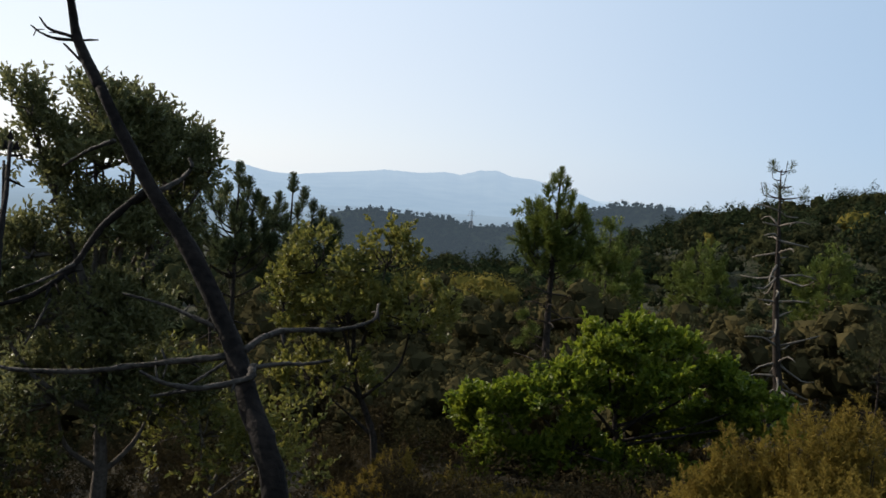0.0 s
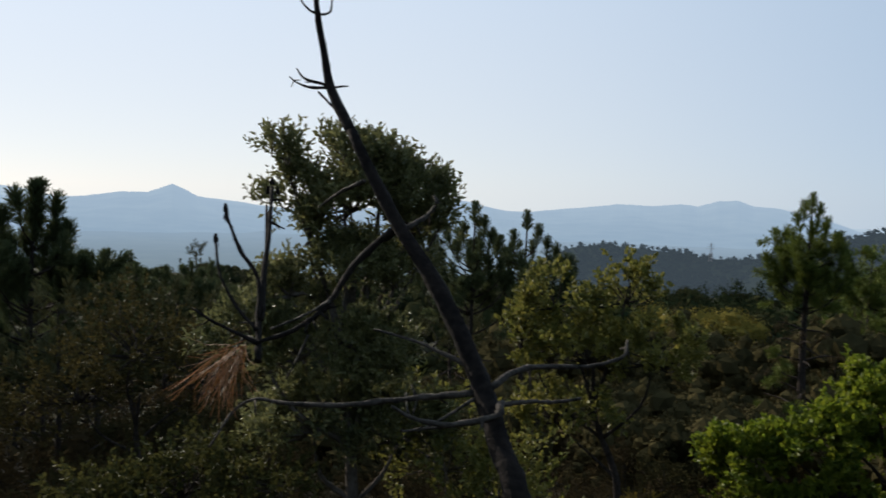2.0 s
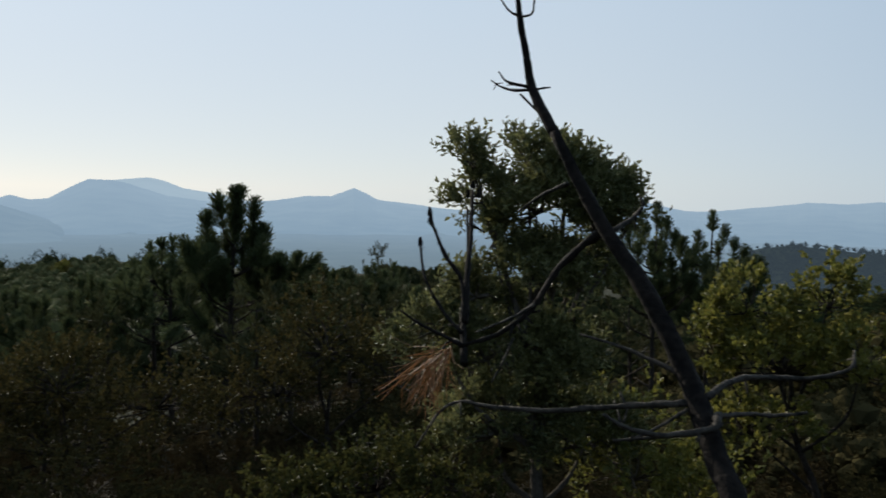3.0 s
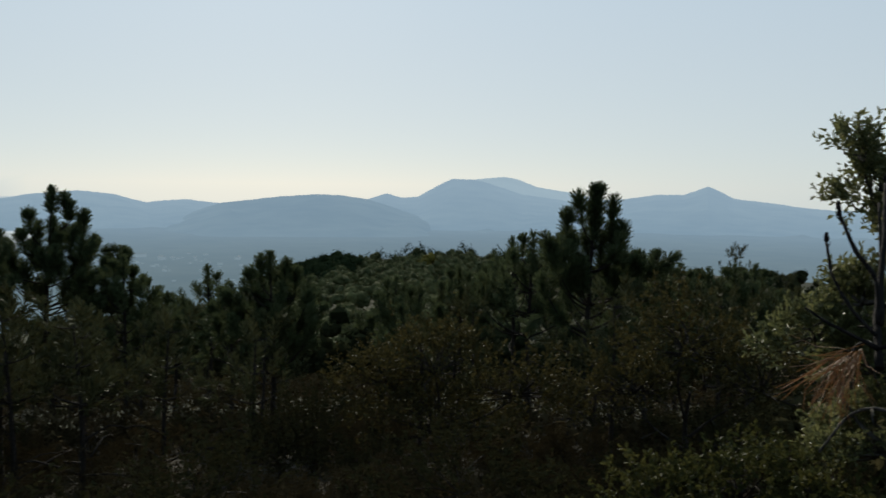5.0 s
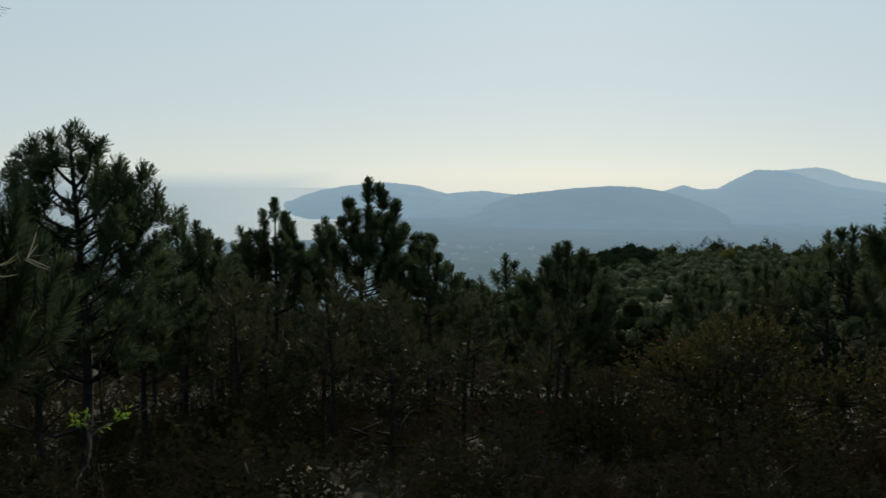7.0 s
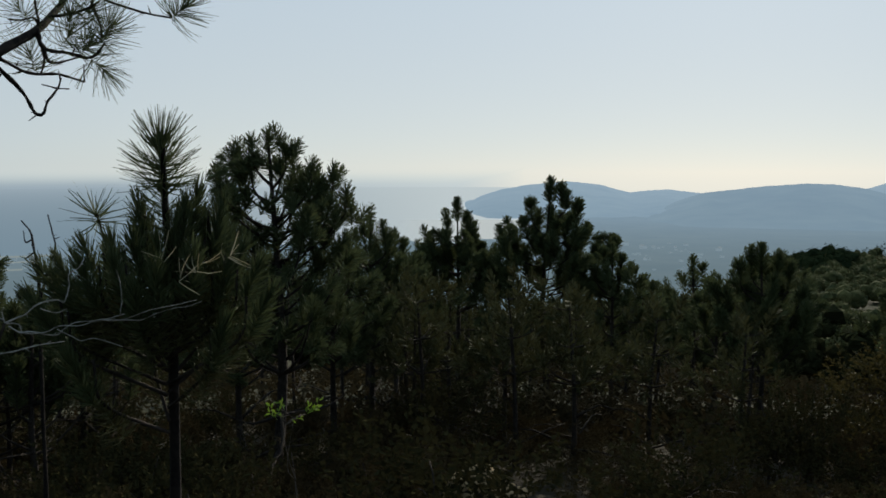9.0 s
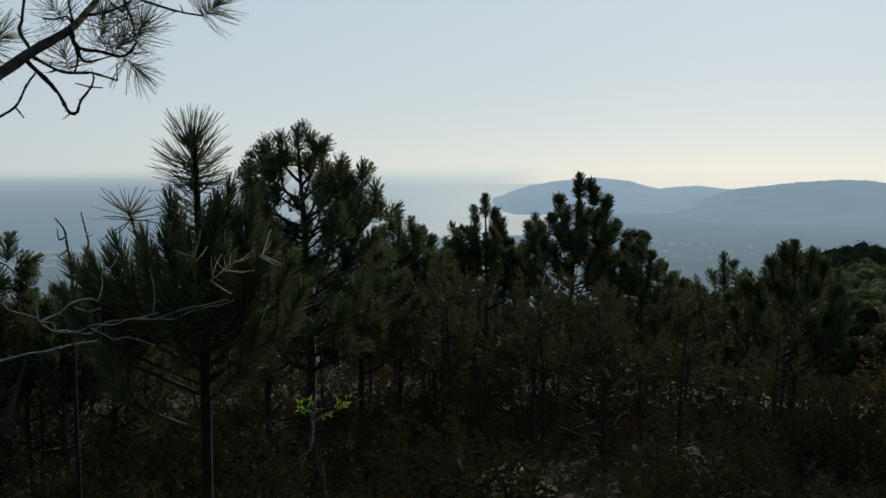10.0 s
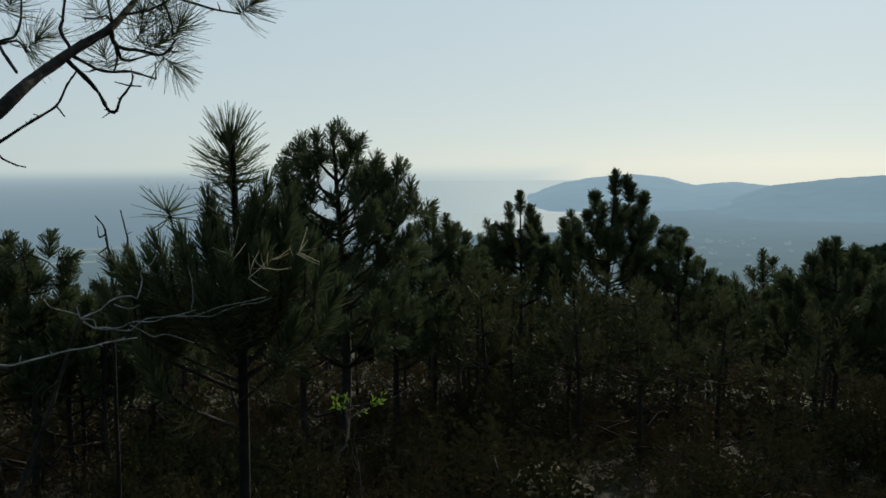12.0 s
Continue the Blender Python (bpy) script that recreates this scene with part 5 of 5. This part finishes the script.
twig([(-2.82, -0.86, 0.25), (-2.95, -0.82, 0.18), (-2.96, -0.79, 0.12), (-2.97, -0.77, 0.12), (-2.97, -0.76, 0.15), (-2.97, -0.73, 0.19), (-2.97, -0.72, 0.22)], 0.007, 0.003)
twig([(-2.83, -0.85, 0.26), (-2.95, -0.80, 0.23), (-2.97, -0.73, 0.23), (-2.98, -0.69, 0.22), (-2.98, -0.66, 0.21)], 0.006, 0.003)
twig([(-2.98, -0.66, 0.21), (-2.98, -0.66, 0.26)], 0.003, 0.002)
twig([(-2.94, -0.77, 0.35), (-2.95, -0.76, 0.30), (-2.97, -0.70, 0.29), (-2.98, -0.64, 0.28), (-2.98, -0.60, 0.32)], 0.008, 0.004)
twig([(-2.95, -0.76, 0.30), (-2.96, -0.74, 0.26), (-2.98, -0.67, 0.28)], 0.006, 0.003)
twig([(-2.98, -0.75, 0.39), (-2.96, -0.67, 0.40), (-2.96, -0.61, 0.43)], 0.006, 0.003)
twig([(-3.04, -0.74, 0.43), (-2.98, -0.66, 0.46), (-2.97, -0.57, 0.43), (-2.99, -0.49, 0.41), (-3.00, -0.42, 0.40)], 0.006, 0.003)
twig([(-2.96, -0.77, 0.36), (-2.94, -0.78, 0.38), (-2.93, -0.81, 0.37), (-2.92, -0.84, 0.37)], 0.004, 0.002)
twig([(-2.96, -0.77, 0.37), (-2.93, -0.77, 0.41), (-2.93, -0.77, 0.45)], 0.004, 0.003)
twig([(-2.94, -0.77, 0.33), (-2.96, -0.76, 0.27), (-2.96, -0.77, 0.23)], 0.004, 0.003)
twig([(-2.72, -0.95, 0.20), (-2.86, -1.04, 0.29), (-2.88, -1.01, 0.31), (-2.88, -0.99, 0.35), (-2.87, -0.98, 0.42)], 0.006, 0.003)
twig([(-2.87, -1.04, 0.29), (-2.88, -1.00, 0.30), (-2.89, -0.98, 0.27)], 0.004, 0.003)
twig([(-2.55, -1.0, -0.02), (-2.87, -1.07, 0.02), (-2.90, -0.99, 0.08), (-2.92, -0.92, 0.13), (-2.93, -0.89, 0.19), (-2.93, -0.86, 0.23)], 0.006, 0.003)
twig([(-2.87, -1.07, 0.02), (-2.88, -1.06, -0.01), (-2.89, -1.03, -0.03), (-2.90, -1.00, -0.04)], 0.004, 0.002)
twig([(-2.92, -0.92, 0.13), (-2.93, -0.90, 0.10)], 0.003, 0.002)
twig([(-2.97, -0.73, 0.19), (-2.96, -0.77, 0.20)], 0.003, 0.002)
twig([(-2.97, -0.73, 0.19), (-2.98, -0.70, 0.19)], 0.003, 0.002)
twig([(-2.96, -0.63, 0.43), (-2.97, -0.61, 0.37), (-2.98, -0.61, 0.33)], 0.005, 0.003)


def tuft(at, aim, count, needle, width, owner, foot, material, spread=(80, 20), length=0.05, label="", bend=0.22):
    s = Soup()
    curved_needles(s, lift([at], foot)[0], aim, length, needle, count, width, spread, bend)
    return part("needle_tuft", s, material, owner, label)


for at, aim, count in [((-2.89, -0.985, 0.28), (0, 0.7, 0.5), 90), ((-2.87, -1.02, 0.37), (0, 0.3, 1), 80), ((-2.955, -0.785, 0.235), (0, -0.2, 1), 60), ((-2.94, -0.79, 0.365), (0, -0.4, 0.6), 40),
                       ((-2.975, -0.67, 0.285), (0, 0.5, 0.6), 80), ((-2.98, -0.61, 0.325), (0, 0.5, 0.8), 80), ((-2.96, -0.70, 0.35), (0, 0.3, 1), 60), ((-3.00, -0.42, 0.40), (0, 0.5, 0.4), 90),
                       ((-2.965, -0.64, 0.38), (0, 0.2, 1), 60), ((-2.96, -0.72, 0.30), (0, 0.3, 0.4), 50), ((-2.985, -0.64, 0.275), (0, 0.6, -0.5), 55)]:
    tuft(at, aim, int(count * 1.5), 0.098, 0.0020, bough, FOOT2, NEEDLE, (95, 25), 0.05)

# ---- the near young pine with spiky shoots ----
FOOT3 = Vector((-2.78, -0.45, float(land(-2.78, -0.45)) - 0.05))
sap = thing("pine_sapling", FOOT3, "young pine with long spiky needle shoots", "pine tree")
s = Soup()
tube(s, [(0, 0, 0)] + lift([(-2.77, -0.42, -1.2), (-2.76, -0.41, -0.45), (-2.76, -0.42, -0.14), (-2.75, -0.42, 0.02)], FOOT3), 0.020, 0.006, 8, 5, 0.06)
part("trunk", s, BARK_DEAD, sap, smooth=True)
SHOOTS = [(-2.87, -0.56, -0.29), (-2.81, -0.64, -0.34), (-2.92, -0.55, -0.30), (-2.80, -0.46, -0.22), (-2.89, -0.41, -0.19), (-2.66, -0.47, -0.23), (-2.72, -0.40, -0.22), (-2.81, -0.35, -0.20),
          (-2.90, -0.30, -0.24), (-2.64, -0.57, -0.28), (-2.61, -0.50, -0.28), (-2.83, -0.69, -0.31), (-2.58, -0.42, -0.30), (-2.67, -0.36, -0.27), (-2.76, -0.30, -0.31), (-2.78, -0.70, -0.38),
          (-2.78, -0.36, -0.12), (-2.80, -0.31, -0.15), (-2.74, -0.38, -0.16), (-2.76, -0.47, -0.20), (-2.74, -0.525, -0.25), (-2.78, -0.585, -0.26), (-2.76, -0.63, -0.30), (-2.80, -0.655, -0.34),
          (-2.76, -0.235, -0.31), (-2.80, -0.27, -0.27), (-2.78, -0.32, -0.22), (-2.72, -0.21, -0.38), (-2.70, -0.43, -0.26), (-2.72, -0.36, -0.30), (-2.77, -0.475, -0.15), (-2.86, -0.26, -0.40), (-2.86, -0.40, -0.34)]
for k in range(6):                                    # the thick of the crown
    a = 2 * math.pi * k * 0.38
    SHOOTS.append((-2.74 + 0.17 * math.cos(a), -0.46 + 0.21 * math.sin(a), -0.34 - 0.035 * k))
for tip in SHOOTS:
    tip = np.array(tip)
    out = (tip - [-2.755, -0.425, tip[2]]) * 0.6
    foot = np.array([-2.75, -0.424, tip[2] - 0.24])
    shoot = limb([foot, tip - [0, 0, 0.12] - out * 0.2, tip], 0.006, 0.004, BARK, "branch", sap, FOOT3)
    # inner needles take the copy darkened in colour for shade
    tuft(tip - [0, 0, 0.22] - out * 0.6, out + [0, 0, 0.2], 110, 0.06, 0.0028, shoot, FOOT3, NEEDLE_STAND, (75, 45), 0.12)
    tuft(tip - [0, 0, 0.12], out + [0, 0, 0.26], 220, 0.064, 0.0028, shoot, FOOT3, NEEDLE, (62, 14), 0.14)
star = limb([(-2.75, -0.424, -0.36), (-2.80, -0.56, -0.28), (-2.82, -0.61, -0.15)], 0.005, 0.003, BARK, "branch", sap, FOOT3)
tuft((-2.82, -0.61, -0.185), (0, 0, 1), 46, 0.10, 0.0032, star, FOOT3, NEEDLE, (105, 30), 0.03, "sparse star of needles", 0.0)
tuft((-2.762, -0.428, -0.085), (0, 0, 1), 300, 0.116, 0.0028, sap, FOOT3, NEEDLE, (96, 22), 0.11, "long spiky top shoot", 0.25)
tuft((-2.76, -0.426, -0.22), (0, 0, 1), 110, 0.10, 0.0028, sap, FOOT3, NEEDLE, (75, 50), 0.15, "sparser needles down the stem", 0.2)

# ---- dead grey brushwood ----
FOOT4 = Vector((-2.31, -0.98, float(land(-2.31, -0.98)) - 0.05))
brush = thing("dead_shrub", FOOT4, "dead shrub of thin bleached grey twigs", "dead shrub")


def stick(pts, r0=0.005, r1=0.0025):
    bent = [np.array(pts[0])]                             # kinked, as dead twigs are
    for a, b in zip(pts, pts[1:]):
        bent += [(np.array(a) + b) / 2 + rng.normal(0, 0.006, 3), np.array(b) + rng.normal(0, 0.003, 3)]
    return limb(bent, r0 * 0.5, r1 * 0.5, BLEACHED, "branch", brush, FOOT4)


limb([(-2.310, -0.981, -2.10), (-2.345, -0.911, -0.993), (-2.387, -0.792, -0.573), (-2.408, -0.729, -0.384)], 0.009, 0.004, BARK, "stem", brush, FOOT4)
stick([(-2.408, -0.729, -0.384), (-2.422, -0.687, -0.370), (-2.436, -0.645, -0.342), (-2.443, -0.610, -0.335), (-2.457, -0.596, -0.286), (-2.464, -0.568, -0.251)])
stick([(-2.408, -0.722, -0.391), (-2.415, -0.673, -0.412), (-2.436, -0.610, -0.405), (-2.450, -0.540, -0.391), (-2.464, -0.484, -0.384)], 0.0045, 0.002)
stick([(-2.408, -0.729, -0.377), (-2.394, -0.778, -0.356), (-2.387, -0.806, -0.335)], 0.004, 0.002)
stick([(-2.408, -0.729, -0.384), (-2.408, -0.729, -0.349)], 0.004, 0.002)
stick([(-2.331, -0.946, -0.853), (-2.135, -0.827, -0.447), (-2.177, -0.729, -0.419), (-2.198, -0.659, -0.412), (-2.226, -0.561, -0.398)], 0.008, 0.0025)
stick([(-2.429, -0.624, -0.405), (-2.436, -0.575, -0.433), (-2.450, -0.491, -0.454)], 0.0035, 0.002)
stick([(-2.450, -0.540, -0.391), (-2.534, -0.449, -0.405), (-2.548, -0.379, -0.384), (-2.562, -0.316, -0.370)], 0.004, 0.002)
stick([(-2.429, -0.659, -0.356), (-2.443, -0.603, -0.363)], 0.003, 0.002)
stick([(-2.434, -0.739, -0.389), (-2.414, -0.69, -0.403), (-2.405, -0.606, -0.396), (-2.394, -0.528, -0.38), (-2.386, -0.412, -0.36), (-2.371, -0.308, -0.339)], 0.004, 0.0018)
stick([(-2.394, -0.477, -0.371), (-2.399, -0.479, -0.337), (-2.407, -0.487, -0.266)], 0.003, 0.0015)
for at, aim, count in [((-2.60, -0.33, -0.30), (0.1, 0.3, 0.5), 9), ((-2.59, -0.40, -0.28), (0.2, -0.3, 0.5), 6), ((-2.61, -0.26, -0.27), (0.1, 0.4, 0.3), 7), ((-2.58, -0.37, -0.32), (0.3, 0.1, 0.2), 5)]:
    tuft(at, aim, count, 0.07, 0.0022, sap, FOOT3, DRY, (85, 30), 0.03, "a few dry needles, paled in colour as sunlit")

FOOT5 = Vector((-3.95, -1.06, float(land(-3.95, -1.06)) - 0.05))
spike = thing("dead_sapling", FOOT5, "bare dead sapling with forked grey tips", "dead tree")
limb([(-3.95, -1.06, -2.35), (-3.98, -1.07, -1.2), (-4.03, -1.08, -0.65), (-4.055, -1.085, -0.454), (-4.062, -1.10, -0.347), (-4.064, -1.11, -0.285), (-4.058, -1.142, -0.236)], 0.011, 0.003,
     BARK_DEAD, "stem", spike, FOOT5)
limb([(-4.063, -1.106, -0.313), (-4.056, -1.129, -0.323), (-4.058, -1.135, -0.277)], 0.004, 0.002, BARK_DEAD, "twig", spike, FOOT5)
limb([(-4.03, -1.08, -0.62), (-4.053, -1.069, -0.51), (-4.08, -1.025, -0.359), (-4.083, -1.03, -0.303), (-4.084, -1.047, -0.215)], 0.006, 0.003, BARK_DEAD, "stem", spike, FOOT5)

# ---- sunlit sprig, rock, pylon, houses ----
f = base_below(90.6, 6.3)
broadleaf("chestnut_sprout", f, [(0, 0, 1.0, 0.05, 0.11, 0.04), (0, -0.08, 1.02, 0.04, 0.06, 0.03)], "small sprout with sunlit yellow-green leaves", "shrub", 140, 9, 6, 0.050, 0.020, SPRIG,
          girth=0.008, clusters=8, length=0.08, loose=0.03)


def boulder(name, place, size, label, seed):
    bm = bmesh.new()
    bmesh.ops.create_icosphere(bm, subdivisions=4, radius=1.0)
    for v in bm.verts:
        n1 = noise.fractal(v.co * 1.1 + Vector((seed, 0, 0)), 1.0, 2.0, 5)
        n2 = noise.cell(v.co * 2.3 + Vector((seed, 3, 1)))
        v.co *= 1 + 0.28 * n1 + 0.10 * n2
        v.co = Vector((v.co.x * size[0], v.co.y * size[1], v.co.z * size[2]))
    me = bpy.data.meshes.new(name)
    bm.to_mesh(me)
    bm.free()
    me.materials.append(ROCK)
    ob = new(name, me)
    ob.matrix_basis = Matrix.Translation(place)
    return tagged(ob, label, "rock", "rocks")


boulder("rock", spot(78.8, 8.0) + Vector((0, 0, 0.06)), (0.20, 0.26, 0.24), "pale angular rock among dry heath", 4.0)
boulder("rock", spot(76.6, 7.9) + Vector((0, 0, 0.0)), (0.14, 0.18, 0.13), "low pale rock among dry heath", 9.0)


def pylon(place, high):
    ob = thing("power_pylon", place, "grey steel lattice power pylon on the wooded hill", "pylon")
    s = Soup()
    w = high * 0.10
    corners = [(-1, -1), (1, -1), (1, 1), (-1, 1)]
    for cx, cy in corners:
        tube(s, [(cx * w, cy * w, 0), (cx * w * 0.35, cy * w * 0.35, high * 0.6), (cx * 0.1, cy * 0.1, high)], 0.16, 0.10, 4, 3, 0)
    part("legs", s, STEEL, ob)
    s = Soup()
    for k in range(7):
        z0, z1 = high * k / 8, high * (k + 1) / 8
        for q in range(4):
            a, b = corners[q], corners[(q + 1) % 4]
            k0, k1 = w * (1 - 0.95 * z0 / high), w * (1 - 0.95 * z1 / high)
            tube(s, [(a[0] * k0, a[1] * k0, z0), (b[0] * k1, b[1] * k1, z1)], 0.07, 0.07, 4, 1, 0)
    part("bracing", s, STEEL, ob)
    for z, r in [(0.68, 0.24), (0.8, 0.19), (0.92, 0.14)]:
        s = Soup()
        tube(s, [(-r * high, 0, z * high), (0, 0, (z + 0.03) * high), (r * high, 0, z * high)], 0.10, 0.10, 4, 2, 0)
        part("crossarm", s, STEEL, ob)
    return ob


p = seen(-1.72, -3.75, 560)
pylon(p, 560 * math.tan(radians(1.15)))


def house(place, turn, size):
    ob = thing("house", place, "small pale plastered house on the hazy plain", "house", "houses on the plain")
    x, y, z = size
    s = Soup()
    s.add([(a * x, b * y, c * z) for c in (0, 1) for a, b in ((-1, -1), (1, -1), (1, 1), (-1, 1))],
          [(0, 1, 5, 4), (1, 2, 6, 5), (2, 3, 7, 6), (3, 0, 4, 7), (4, 5, 6, 7)])
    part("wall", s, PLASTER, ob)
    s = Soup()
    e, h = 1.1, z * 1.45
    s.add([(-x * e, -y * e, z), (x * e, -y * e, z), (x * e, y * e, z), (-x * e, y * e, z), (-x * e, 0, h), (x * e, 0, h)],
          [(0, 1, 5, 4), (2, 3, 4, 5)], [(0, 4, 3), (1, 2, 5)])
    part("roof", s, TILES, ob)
    return ob


picks = random.Random(21)
first = house((0, 0, 0), 0, (2.2, 1.6, 2.2))
for k in range(110):
    az = picks.choice([picks.uniform(62, 76), picks.uniform(62, 71), picks.uniform(103, 112)])
    d = picks.uniform(690, 1050) if az < 80 else picks.uniform(760, 960)
    v = heading(az, 0) * d
    size = picks.uniform(0.35, 0.85) * (1.8 if k % 29 == 0 else 1)
    c = copy_thing(first, pose(v.x, v.y, float(land(v.x, v.y)) - 0.2, 0, 0, picks.uniform(0, 180)))
    c.scale = (size * picks.uniform(0.8, 1.8), size, size)
v = heading(66.95, 0) * 960
first.matrix_basis = Matrix.Translation((v.x, v.y, PLAIN_Z))
first.scale = (2.4, 1.4, 1.3)
